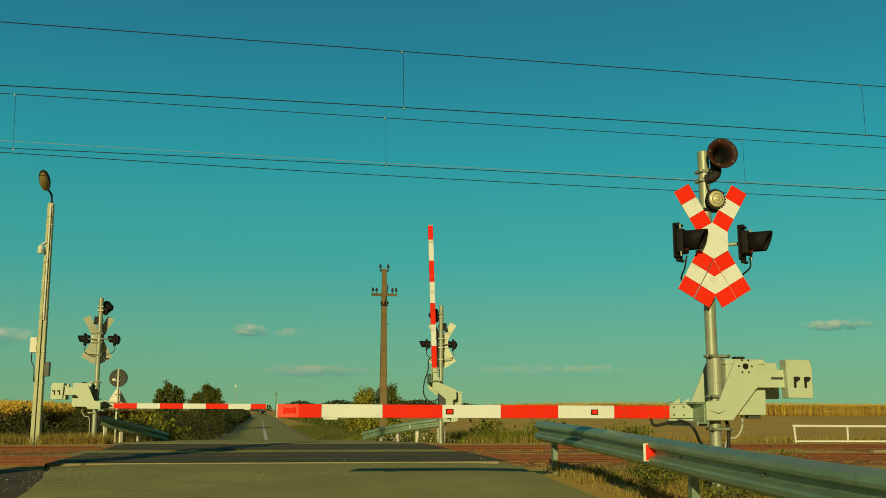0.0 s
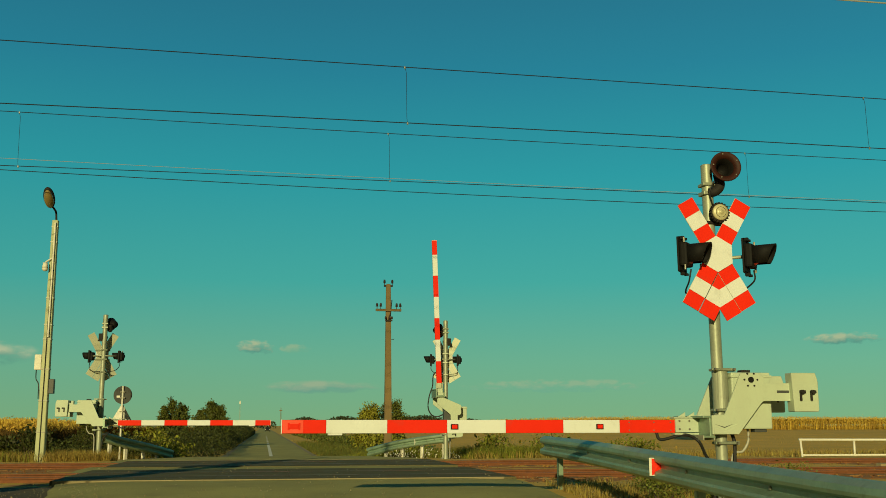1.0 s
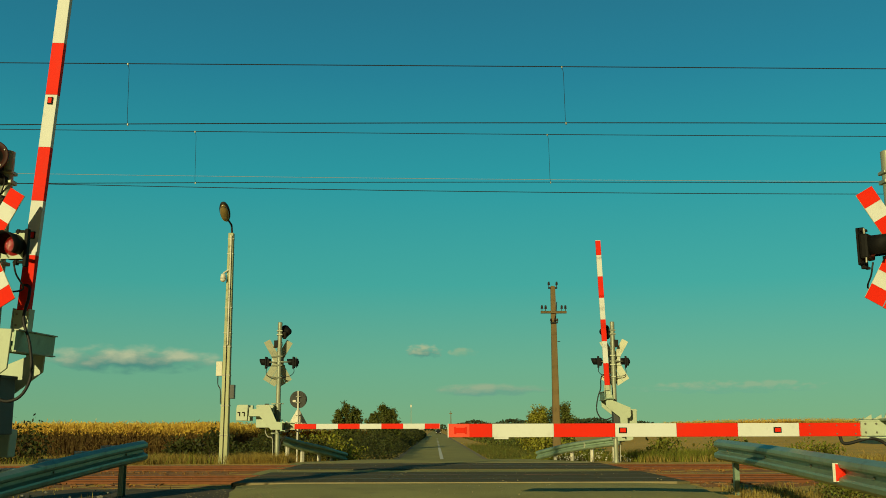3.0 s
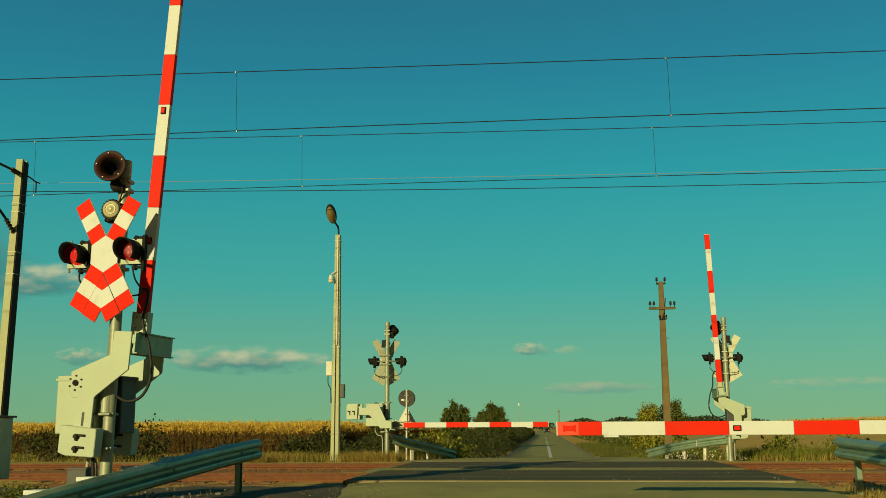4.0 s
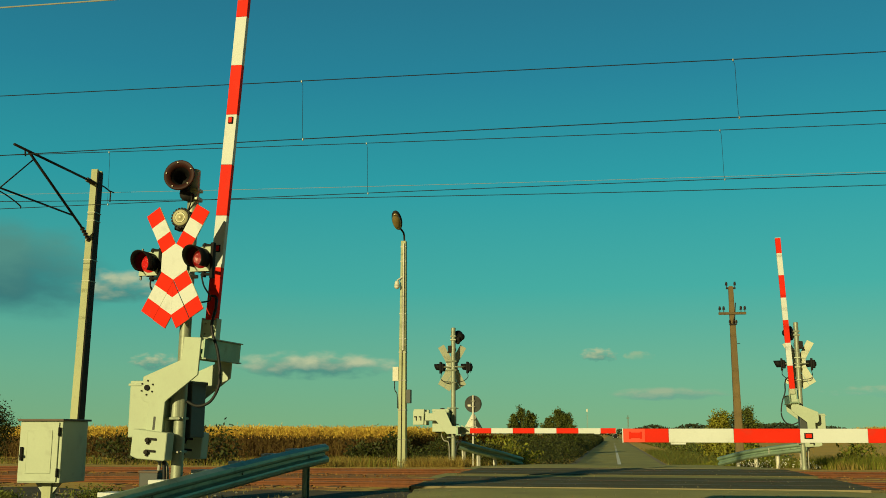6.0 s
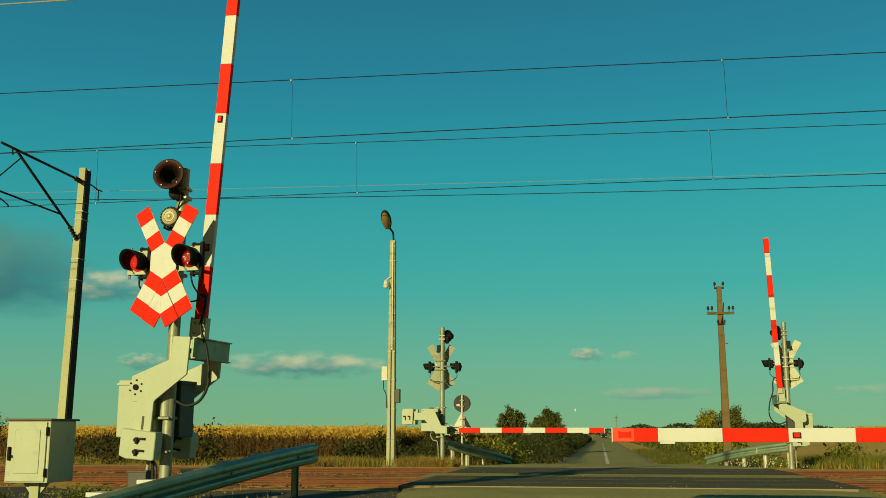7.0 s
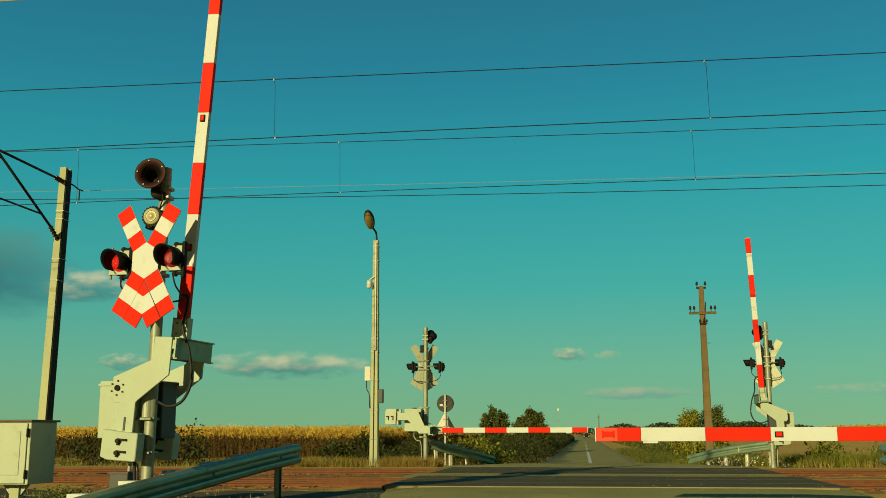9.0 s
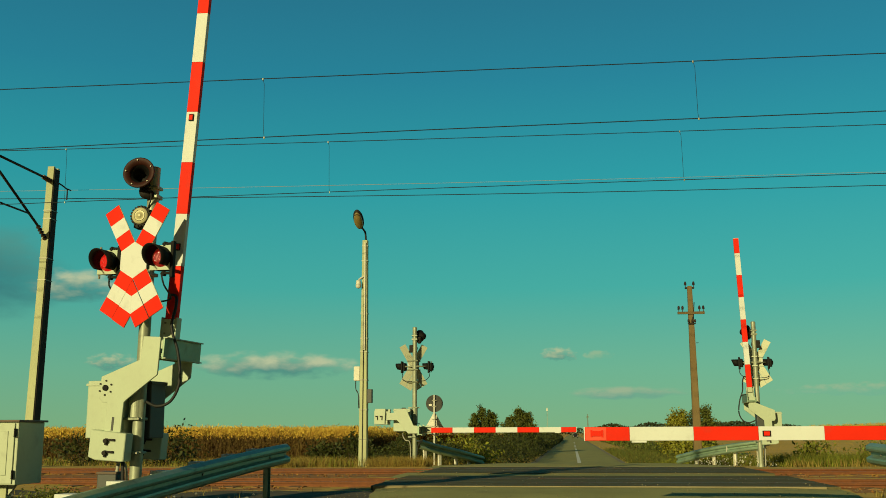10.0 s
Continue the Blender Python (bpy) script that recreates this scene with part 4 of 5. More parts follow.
# ---- control cabinet on a post ----
cab = thing("control_cabinet", pose(-6.72, 11.45, 0), "cream steel control cabinet with closed door on a post", "cabinet")
body = part("body", boxed(-0.275, 0.275, -0.17, 0.42, 0.44, 1.165, 0.012), M_CABINET, cab)
part("roof", boxed(-0.30, 0.30, -0.21, 0.46, 1.165, 1.19, 0.006), M_CABTOP, cab, "dark overhanging roof")
door = part("door", boxed(-0.262, 0.235, -0.19, -0.17, 0.455, 1.15, 0.006), M_CABINET, cab)
part("door_panel", boxed(-0.16, 0.16, -0.197, -0.19, 0.55, 1.06, 0.006), M_CABINET, door)
part("handle", box(boxed(-0.235, -0.205, -0.222, -0.19, 0.70, 0.86, 0.008), -0.225, -0.19, -0.24, -0.215, 0.74, 0.77, 0.004), M_BLACK, door, "black lever handle")
for z in (0.56, 1.04):
    part("hinge", rodded((0.245, -0.195, z - 0.05), (0.245, -0.195, z + 0.05), 0.014, sides=10), M_BLACK, door)
part("post", boxed(-0.06, 0.06, 0.02, 0.14, -0.3, 0.44, 0.006), M_CONC, cab)
for s in (-1, 1):
    part("bracket", plate([(s * 0.06, 0.44), (s * 0.17, 0.44), (s * 0.06, 0.30)], 0.05, 0.09, 0.0), M_GALV, cab)

jb = thing("cable_box", pose(-5.62, 12.0, 0), "small dark cable box standing beside the signal pole", "cable box")
part("body", boxed(-0.12, 0.12, -0.11, 0.11, -0.1, 0.54, 0.01), M_GREYBOX, jb)
part("lid", boxed(-0.13, 0.13, -0.12, 0.12, 0.54, 0.57, 0.008), M_CABTOP, jb)
part("conduit", tube(bend([(0.08, 0, 0.56), (0.10, 0, 0.70), (0.16, 0, 0.80), (0.24, 0, 0.84)]), 0.022, 8), M_PALECABLE, jb, smooth=True)

def tapered_post(parent, w0, d0, w1, d1, z0, z1, material):
    """A tapered solid concrete post with chamfered edges."""
    bm = bmesh.new()
    ring = ((-0.88, -1), (0.88, -1), (1, -0.88), (1, 0.88), (0.88, 1), (-0.88, 1), (-1, 0.88), (-1, -0.88))
    lo = [bm.verts.new((x * w0, y * d0, z0)) for x, y in ring]
    hi = [bm.verts.new((x * w1, y * d1, z1)) for x, y in ring]
    for i in range(8):
        bm.faces.new((lo[i], lo[(i + 1) % 8], hi[(i + 1) % 8], hi[i]))
    bm.faces.new(hi)
    bm.faces.new(lo[::-1])
    return part("post", bm, material, parent)


# ---- lamp post beyond the tracks ----
lp = thing("street_lamp", pose(-6.34, 30.8, -0.10) @ Matrix.Scale(1.044, 4), "tall pale concrete lamp post with metal fittings and unlit lamp", "street lamp")
shaft = tapered_post(lp, 0.125, 0.14, 0.076, 0.09, -0.3, 6.83, M_CONC)
for z in (0.9, 1.75, 2.62, 3.45, 3.85, 4.6, 6.2, 6.65):
    w = 0.125 * (1 - 0.40 * z / 6.95) + 0.008
    part("steel_band", boxed(-w, w, -w * 1.14, w * 1.14, z - 0.015, z + 0.015), M_BOLT, shaft)
part("riser_pipe", rodded((0.03, -0.15, 3.5), (0.02, -0.125, 6.75), 0.025, sides=10), M_FENCE, lp)
# dark rod standing in for the shaded groove up the post's front
part("groove_shade", rodded((-0.005, -0.152, -0.2), (0.0, -0.112, 6.2), 0.013, sides=8), M_RUBBER, lp)
part("cream_box", boxed(-0.29, -0.11, -0.12, 0.10, 2.60, 3.02, 0.015), M_FENCE, lp, "cream plastic junction box")
part("cable", tube(bend([(-0.24, -0.05, 2.6), (-0.22, -0.1, 2.35), (-0.14, -0.14, 2.2), (-0.12, -0.16, 1.8)]), 0.014), M_RUBBER, lp)
part("grey_box", boxed(0.11, 0.25, -0.08, 0.12, 1.95, 2.35, 0.012), M_GREYBOX, lp, "dark grey metal box")
dome = rodded((-0.16, -0.20, 5.42), (-0.16, -0.20, 5.58), 0.085, 0.06, 18)
bmesh.ops.create_uvsphere(dome, u_segments=18, v_segments=10, radius=0.085, matrix=Matrix.Translation((-0.16, -0.20, 5.42)))
part("dome_camera", dome, M_FENCE, lp, "white dome camera", smooth=True)
part("camera_arm", rodded((-0.16, -0.18, 5.6), (-0.02, -0.1, 5.72), 0.025), M_FENCE, lp)
part("lamp_arm", tube(bend([(0.02, 0, 6.78), (0.0, -0.02, 7.05), (-0.03, -0.10, 7.13), (-0.08, -0.33, 7.21)]), 0.028, 10), M_STEELDARK, lp, smooth=True)
head = bmesh.new()
bmesh.ops.create_uvsphere(head, u_segments=24, v_segments=14, radius=1.0, matrix=Matrix.Translation((-0.10, -0.57, 7.37)) @ Matrix.Rotation(radians(-38), 4, "X") @ Matrix.Diagonal((0.155, 0.375, 0.11, 1)))
lamp_head = part("lamp_head", head, M_STEELDARK, lp, smooth=True)
bowl = bmesh.new()
bmesh.ops.create_uvsphere(bowl, u_segments=24, v_segments=14, radius=1.0, matrix=Matrix.Translation((-0.10, -0.605, 7.325)) @ Matrix.Rotation(radians(-38), 4, "X") @ Matrix.Diagonal((0.128, 0.32, 0.11, 1)))
part("lamp_bowl", bowl, M_GLASSLAMP, lamp_head, "smoked yellowish lamp bowl", smooth=True)

# ---- telegraph pole ----
tp = thing("telegraph_pole", pose(4.52, 38.0, -0.35), "brown weathered pole with crossarm and dark insulators", "utility pole")
bm = bmesh.new()
lo = [bm.verts.new((sx * 0.155, sy * 0.13, -0.4)) for sx, sy in ((-1, -1), (1, -1), (1, 1), (-1, 1))]
hi = [bm.verts.new((sx * 0.085 - 0.03, sy * 0.085, 6.72)) for sx, sy in ((-1, -1), (1, -1), (1, 1), (-1, 1))]
for i in range(4):
    bm.faces.new((lo[i], lo[(i + 1) % 4], hi[(i + 1) % 4], hi[i]))
bm.faces.new(hi)
bm.faces.new(lo[::-1])
bmesh.ops.bevel(bm, geom=list(bm.edges), offset=0.02, segments=2, affect="EDGES")
part("post", bm, M_POLE, tp)


def insulator(parent, x, y, z, s=1.0):
    bm = rodded((x, y, z - 0.1 * s), (x, y, z), 0.014, sides=8)
    rod(bm, (x, y, z), (x, y, z + 0.05 * s), 0.055 * s, 0.035 * s, 12)
    rod(bm, (x, y, z + 0.05 * s), (x, y, z + 0.13 * s), 0.05 * s, 0.03 * s, 12)
    part("insulator", bm, M_CERAMIC, parent)


arm = part("crossarm", boxed(-0.52, 0.46, -0.16, -0.07, 5.66, 5.75, 0.01), M_POLE, tp)
for x in (-0.47, -0.33, 0.28, 0.42):
    insulator(arm, x, -0.115, 5.84)
top = part("top_arm", boxed(-0.20, 0.14, -0.05, 0.05, 6.62, 6.68, 0.006), M_STEELDARK, tp)
for x in (-0.18, 0.12):
    insulator(top, x, 0, 6.76)
part("brace", tube([(-0.03, -0.14, 5.35), (0.05, -0.13, 5.6), (0.1, -0.1, 6.1)], 0.018), M_STEELDARK, tp)
low_arm = part("low_bracket", boxed(-0.16, 0.12, -0.15, -0.1, 5.28, 5.33, 0.006), M_STEELDARK, tp)
for x in (-0.14, 0.0, 0.1):
    insulator(low_arm, x, -0.14, 5.36, 0.8)
part("step_bolt", rodded((0.1, -0.05, 4.6), (0.2, -0.05, 4.6), 0.012), M_STEELDARK, tp)

# ---- round and triangular signs, seen from behind ----
sg = thing("road_sign", pose(-4.82, 35.8, -0.15), "grey round sign above a pale triangle sign on one post", "road sign")
part("post", rodded((0, 0, -0.3), (0, 0, 2.5), 0.032, sides=14), M_FENCE, sg, smooth=True)
disc = part("round_plate", rod(rodded((0, 0.04, 2.2), (0, 0.052, 2.2), 0.305, sides=48), (0, 0.052, 2.2), (0, 0.07, 2.2), 0.305, 0.295, 48), M_SIGNDARK, sg)
part("sticker", boxed(-0.20, -0.09, 0.033, 0.039, 2.11, 2.18), M_FENCE, disc, "small white sticker")
tri = part("triangle_plate", plate([(0.0, 1.93), (0.36, 1.29), (0.33, 1.25), (-0.33, 1.25), (-0.36, 1.29)], 0.04, 0.055, 0.003), M_FENCE, sg)
for z in (2.1, 2.3, 1.4, 1.65):
    part("clip", boxed(-0.08, 0.08, -0.04, 0.04, z - 0.012, z + 0.012), M_BOLT, sg)

# ---- white rail fence beside the tracks ----
fence = thing("rail_fence", pose(17.3, 31.0, -0.07), "low white painted tubular rail fence beside the tracks", "fence")
for i in range(9):
    part("post", rodded((0.06 * (1 if i == 0 else 0) + 1.92 * i, 0, -0.2), (0.0 + 1.92 * i, 0, 0.62), 0.036, sides=10), M_FENCE, fence, smooth=True)
part("top_rail", rodded((-0.06, 0, 0.62), (15.5, 0, 0.56), 0.04, sides=10), M_FENCE, fence, smooth=True)
part("bottom_rail", rodded((0.0, 0, 0.12), (15.5, 0, 0.09), 0.034, sides=10), M_FENCE, fence, smooth=True)
slab = thing("concrete_edging", pose(13.9, 21.5, 0.05), "broken pale sandy concrete edging between the tracks", "edging")
for i in range(9):
    part("edging_block", boxed(0.8 * i, 0.8 * i + 0.72, -0.1, 0.12 + 0.03 * (i % 3), -0.02, 0.10 + 0.02 * ((i * 7) % 3), 0.02), M_KERB, slab)

# ---- overhead line: mast, cantilever, wires ----
mast = thing("catenary_mast", pose(-15.5, 27.8, -0.05, 0, 1.0, 0), "tall pale concrete catenary mast with steel cantilever", "catenary mast")
bm = bmesh.new()
H_RING = ((-1, -1), (1, -1), (1, -0.5), (0.25, -0.42), (0.25, 0.42), (1, 0.5), (1, 1), (-1, 1), (-1, 0.5), (-0.25, 0.42), (-0.25, -0.42), (-1, -0.5))
lo, hi = ([bm.verts.new((x * w, y * w * 1.75, z)) for x, y in H_RING] for w, z in ((0.120, -0.3), (0.098, 9.0)))
for i in range(12):
    bm.faces.new((lo[i], lo[(i + 1) % 12], hi[(i + 1) % 12], hi[i]))
bm.faces.new(hi)
bm.faces.new(lo[::-1])
bmesh.ops.recalc_face_normals(bm, faces=bm.faces)
part("post", bm, M_CONC, mast)
# added dark strip that stands in for shade on the mast's unlit side
bm = bmesh.new()
lo, hi = ([bm.verts.new((x + w, y * w, z)) for x, y in ((0.002, -1.55), (0.03, -1.45), (0.03, 1.45), (0.002, 1.55))] for w, z in ((0.119, 0.2), (0.0985, 8.93)))
for i in range(4):
    bm.faces.new((lo[i], lo[(i + 1) % 4], hi[(i + 1) % 4], hi[i]))
bm.faces.new(hi)
bm.faces.new(lo[::-1])
bmesh.ops.recalc_face_normals(bm, faces=bm.faces)
part("side_shade_strip", bm, M_STEELDARK, mast, "dark strip added up the mast's side to deepen its shade")
for z in (5.55, 6.2, 7.4, 7.65):
    part("steel_strap", boxed(-0.112, 0.140, -0.195, 0.195, z - 0.012, z + 0.012), M_BOLT, mast)
for z in (6.75, 8.55):
    part("clamp_band", boxed(-0.13, 0.13, -0.17, 0.13, z - 0.03, z + 0.03, 0.006), M_STEELDARK, mast)


def stick(name, a, b, r, parent=mast):
    return part(name, rodded(a, b, r, sides=10), M_STEELDARK, parent, smooth=True)


def disc_insulator(parent, a, b):
    a, b = Vector(a), Vector(b)
    bm = rodded(a, b, 0.03, sides=8)
    for i in range(5):
        p = a.lerp(b, (i + 0.5) / 5)
        d = (b - a).normalized() * 0.02
        rod(bm, p - d, p + d, 0.075, 0.05, 12)
    return part("insulator", bm, M_CERAMIC, parent)


stick("top_tube", (0, -0.55, 8.58), (0.0, -4.35, 8.58), 0.036)
disc_insulator(mast, (0, -0.15, 8.56), (0, -0.6, 8.58))
stick("strut_tube", (0, -0.65, 7.1), (0.0, -3.65, 8.56), 0.038)
disc_insulator(mast, (0, -0.15, 6.78), (0, -0.65, 7.1))
stick("steady_tube", (0, -1.15, 7.34), (0.0, -5.5, 7.28), 0.027)
stick("brace_tube", (0, -3.4, 8.43), (0.0, -4.8, 7.28), 0.018)
part("registration_arm", tube(bend([(0, -5.5, 7.28), (0.1, -5.3, 7.2), (0.3, -4.9, 7.05), (0.45, -4.55, 6.87), (0.45, -4.5, 6.8)]), 0.018, 8), M_STEELDARK, mast, smooth=True)
stick("messenger_hanger", (0, -3.85, 8.58), (0.0, -3.8, 8.40), 0.022)
stick("earth_wire_arm", (0.0, 0.88, 8.56), (0.0, 1.13, 8.57), 0.02)
part("feeder_bracket", tube([(0.0, 0.15, 8.62), (0.0, 0.55, 8.60), (0.0, 0.9, 8.55), (0.0, 0.92, 8.40)], 0.022), M_STEELDARK, mast)
part("wire_hanger", rodded((0, 0.92, 8.45), (0, 0.92, 8.22), 0.022, sides=8), M_CERAMIC, mast)


def hung(knots):
    """Smooth height along a wire from a few (x, z) knots."""
    xs, zs = [k[0] for k in knots], [k[1] for k in knots]
    co = np.polyfit(xs, zs, min(len(xs) - 1, 2))
    return lambda x: float(np.polyval(co, x))


def wire(name, label, y, f, r, material, x0=-90, x1=90):
    pts = [(x0 + (x1 - x0) * i / 120, y, f(x0 + (x1 - x0) * i / 120)) for i in range(121)]
    ob = part(name, tube(pts, r, 6), material)
    return tagged(ob, label, "overhead wire", "overhead wires")


m1, c1 = hung([(-13, 8.17), (2.5, 8.06), (13, 7.99)]), hung([(-13, 6.84), (-6, 6.87), (2.5, 6.92), (13, 6.87)])
m2, c2 = hung([(-13, 8.42), (-6, 8.34), (2.8, 8.25), (16.4, 8.18)]), hung([(-13, 6.99), (-6, 7.02), (2.8, 7.03), (16, 6.98)])
for ty, fm, fc, xs in ((TRACKS[0], m1, c1, (-21.5, -13.2, -6.05, 2.5, 12.5, 21.0)), (TRACKS[1], m2, c2, (-21.5, -13.05, -5.98, 2.8, 12.4, 21.5))):
    wire("messenger_wire", "dark stranded messenger wire above the railway track", ty, fm, 0.009, M_WIRE)
    wire("contact_wire", "dark copper contact wire above the railway track", ty, fc, 0.0095, M_WIRE)
    for x in xs:
        d = part("dropper", tube([(x, ty, fm(x)), (x + 0.03, ty, fm(x) - 0.12), (x + 0.045, ty, fc(x) + 0.1), (x + 0.06, ty, fc(x))], 0.0045, 5), M_WIRE)
        tagged(d, "thin dropper wire tying contact wire to messenger", "dropper wire", "droppers")
        for q in (Vector((x, ty, fm(x))), Vector((x + 0.06, ty, fc(x)))):
            part("clamp", boxed(q.x - 0.014, q.x + 0.014, ty - 0.014, ty + 0.014, q.z - 0.035, q.z + 0.012, 0.005), M_BOLT, d)
wire("feeder_wire", "dark sagging feeder wire carried on the mast's back", 28.72, hung([(-15.3, 8.2), (0, 7.93), (7.1, 7.76), (19, 7.80)]), 0.011, M_WIRE)
wire("earth_wire", "thin pale aluminium earth wire behind the mast", 28.9, hung([(-15.3, 8.52), (-1.6, 8.32), (7.2, 8.24)]), 0.006, M_WIREPALE)
wire("feeder_wire", "pale feeder wire high over the near track", 15.4, hung([(-11, 8.51), (0, 8.50), (10.4, 8.52)]), 0.013, M_WIREPALE)


# ---- plants ----
def quads(n, size, centre):
    """n small leaves turned at random about the given centres."""
    a = rng.normal(size=(n, 3))
    a /= np.linalg.norm(a, axis=1)[:, None]
    b = np.cross(a, rng.normal(size=(n, 3)))
    b /= np.linalg.norm(b, axis=1)[:, None]
    s = rng.uniform(0.6, 1.25, (n, 1)) * size
    a, b = a * s, b * s * 0.55
    v = np.stack([centre - a, centre - b * 0.9, centre + a, centre + b], 1)
    f = np.arange(4 * n).reshape(n, 4)
    return v.reshape(-1, 3), f


def upright(n, size, centre):
    """Narrow leaves that stand and arch, mostly broadside to the field's edge."""
    a = np.stack([rng.normal(0, 0.55, n), rng.normal(0, 0.25, n), rng.uniform(0.5, 1.0, n)], -1)
    b = np.stack([rng.uniform(0.6, 1.0, n), rng.normal(0, 0.35, n), rng.normal(0, 0.3, n)], -1)
    s = rng.uniform(0.6, 1.3, (n, 1)) * size
    a, b = a * s * 1.3, b * s * 0.5
    v = np.stack([centre - a, centre + b, centre + a, centre - b], 1)
    return v.reshape(-1, 3), np.arange(4 * n).reshape(n, 4)


def blades(name, p, h, w, material, label, category, lean=0.25):
    """Grass blades: a bent strip of three triangles for each root in p."""
    n = len(p)
    a = rng.uniform(0, 6.28, n)
    side = np.stack([np.cos(a), np.sin(a), 0 * a], -1) * (w * rng.uniform(0.6, 1.4, n))[:, None]
    hh = h * rng.uniform(0.55, 1.25, n) if np.isscalar(h) else h
    tip = np.stack([rng.normal(0, lean, n) * hh, rng.normal(0, lean, n) * hh, hh], -1)
    mid = tip * np.array([0.35, 0.35, 0.55])
    v = np.stack([p - side, p + side, p + mid + side * 0.7, p + mid - side * 0.7, p + tip], 1)
    i = 5 * np.arange(n)
    f = [q for k in i.tolist() for q in ((k, k + 1, k + 2, k + 3), (k + 3, k + 2, k + 4))]
    return tagged(raw(name, v.reshape(-1, 3).tolist(), f, material), label, category, kind="stuff")


def on_land(x, y):
    return np.stack([x, y, np.array([land_z(a, b) for a, b in zip(x, y)])], -1)


def patch(n, x0, x1, y0, y1, gap=0.15, size=1.1, power=1.0):
    """Roots in a stretch of ground, thinned by a soft pattern so that tufts and gaps show."""
    x, y = rng.uniform(x0, x1, n * 2), y0 + (y1 - y0) * rng.random(n * 2) ** power
    keep = np.array([noise.noise((a / size, b / size, 3.3)) > gap - 0.35 + 0.25 * c for a, b, c in zip(x, y, rng.random(n * 2))])
    x, y = x[keep][:n], y[keep][:n]
    lo = np.array([road_edges(b)[0] - 0.3 for b in y])
    hi = np.array([road_edges(b)[1] + 0.3 for b in y])
    off = ((x < lo) | (x > hi)) & ~((x > -5.4) & (x < -2.6) & (y > 31) & (y < 35.4)) & ~((x > 15.5) & (y < 31.8)) & ~((x > 3) & (x < 6.2) & (y > 25) & (y < 35))
    return on_land(x[off], y[off])


blades("dry_verge_grass", patch(4000, -26, -9.5, 29.3, 44, power=1.6), 0.13, 0.008, M_GRASSDRY, "short dry straw grass on the verge beyond the tracks", "grass")
blades("dry_verge_grass", patch(16000, -9.6, -4.2, 29.3, 44, power=1.6), 0.30, 0.005, M_GRASSDRY, "tall dry straw grass on the verge beyond the tracks", "grass", 0.5)
blades("green_verge_grass", patch(3000, -26, -4.2, 29.6, 46, 0.3, 2.0, 1.6), 0.34, 0.010, M_GRASSGREEN, "green grass tufts on the verge beyond the tracks", "grass")
blades("green_verge_grass", patch(6000, 3.2, 6.4, 35.5, 52, 0.1, 1.6), 0.32, 0.009, M_GRASSGREEN, "short green grass along the road's edge", "grass", 0.5)
blades("dry_verge_grass", patch(9000, 6.0, 32, 29.6, 48, 0.2, 1.6, 1.5), 0.24, 0.012, M_GRASSDRY, "dry straw grass beside the far road", "grass")
blades("green_verge_grass", patch(12000, 6.3, 11.5, 31.5, 50, 0.1, 1.6, 1.4), 0.40, 0.008, M_GRASSGREEN, "tall green grass and weeds beside the far road", "grass", 0.5)
blades("green_verge_grass", patch(11000, 2.9, 9, 46, 110, 0.0, 3.0, 1.4), 0.42, 0.013, M_TREELEAF, "olive verge grass and weeds along the far road", "grass", 0.5)
blades("dry_verge_grass", patch(4500, 2.9, 12, 46, 130, 0.25, 3.0, 1.4), 0.32, 0.013, M_GRASSDRY, "dry verge grass along the far road", "grass", 0.5)
blades("stubble", patch(30000, 9, 80, 42, 165, -0.5, 6.0, 1.5), 0.07, 0.012, M_STUBBLE, "short golden stubble across the harvested field", "stubble")
blades("near_dry_grass", patch(11000, 4.2, 8.5, 9.0, 16.0, -0.05, 0.6), 0.13, 0.005, M_GRASSDRY, "short dry grass by the guard rail's foot", "grass")
blades("near_dry_grass", patch(500, -9.5, -4.0, 12.0, 16.4, 0.3, 0.7), 0.10, 0.006, M_GRASSDRY, "short dry grass beside the near shoulder", "grass")


def weed_bush(name, centre, radius, height, n, size, material, label, category, clumps=9):
    """A low bush: thin stems from one root and leaves in clumps on them."""
    bush = thing(name, pose(*centre), label, category)
    tops = []
    bm = bmesh.new()
    for i in range(clumps):
        a, r = rng.uniform(0, 6.28), radius * rng.uniform(0.1, 0.9)
        z = height * rng.uniform(0.45, 0.95) * (1 - 0.35 * (r / radius) ** 2)
        q = Vector((r * math.cos(a), r * math.sin(a), z))
        tops.append(q)
        rod(bm, (q.x * 0.15, q.y * 0.15, -0.12), q, 0.02 * max(height, 0.4), 0.006, 5)
    part("stems", bm, M_BARK, bush)
    t = np.array([list(q) for q in tops])
    pick = rng.integers(0, clumps, n)
    c = t[pick] + rng.normal(size=(n, 3)) * np.array([radius * 0.26, radius * 0.26, height * 0.17])
    low = rng.random(n) < 0.25
    c[low, 2] *= rng.random(low.sum())
    c[:, 2] = np.maximum(c[:, 2], 0.03)
    v, f = quads(n, size, c)
    raw("leaves", v.tolist(), f.tolist(), material, bush)
    return bush


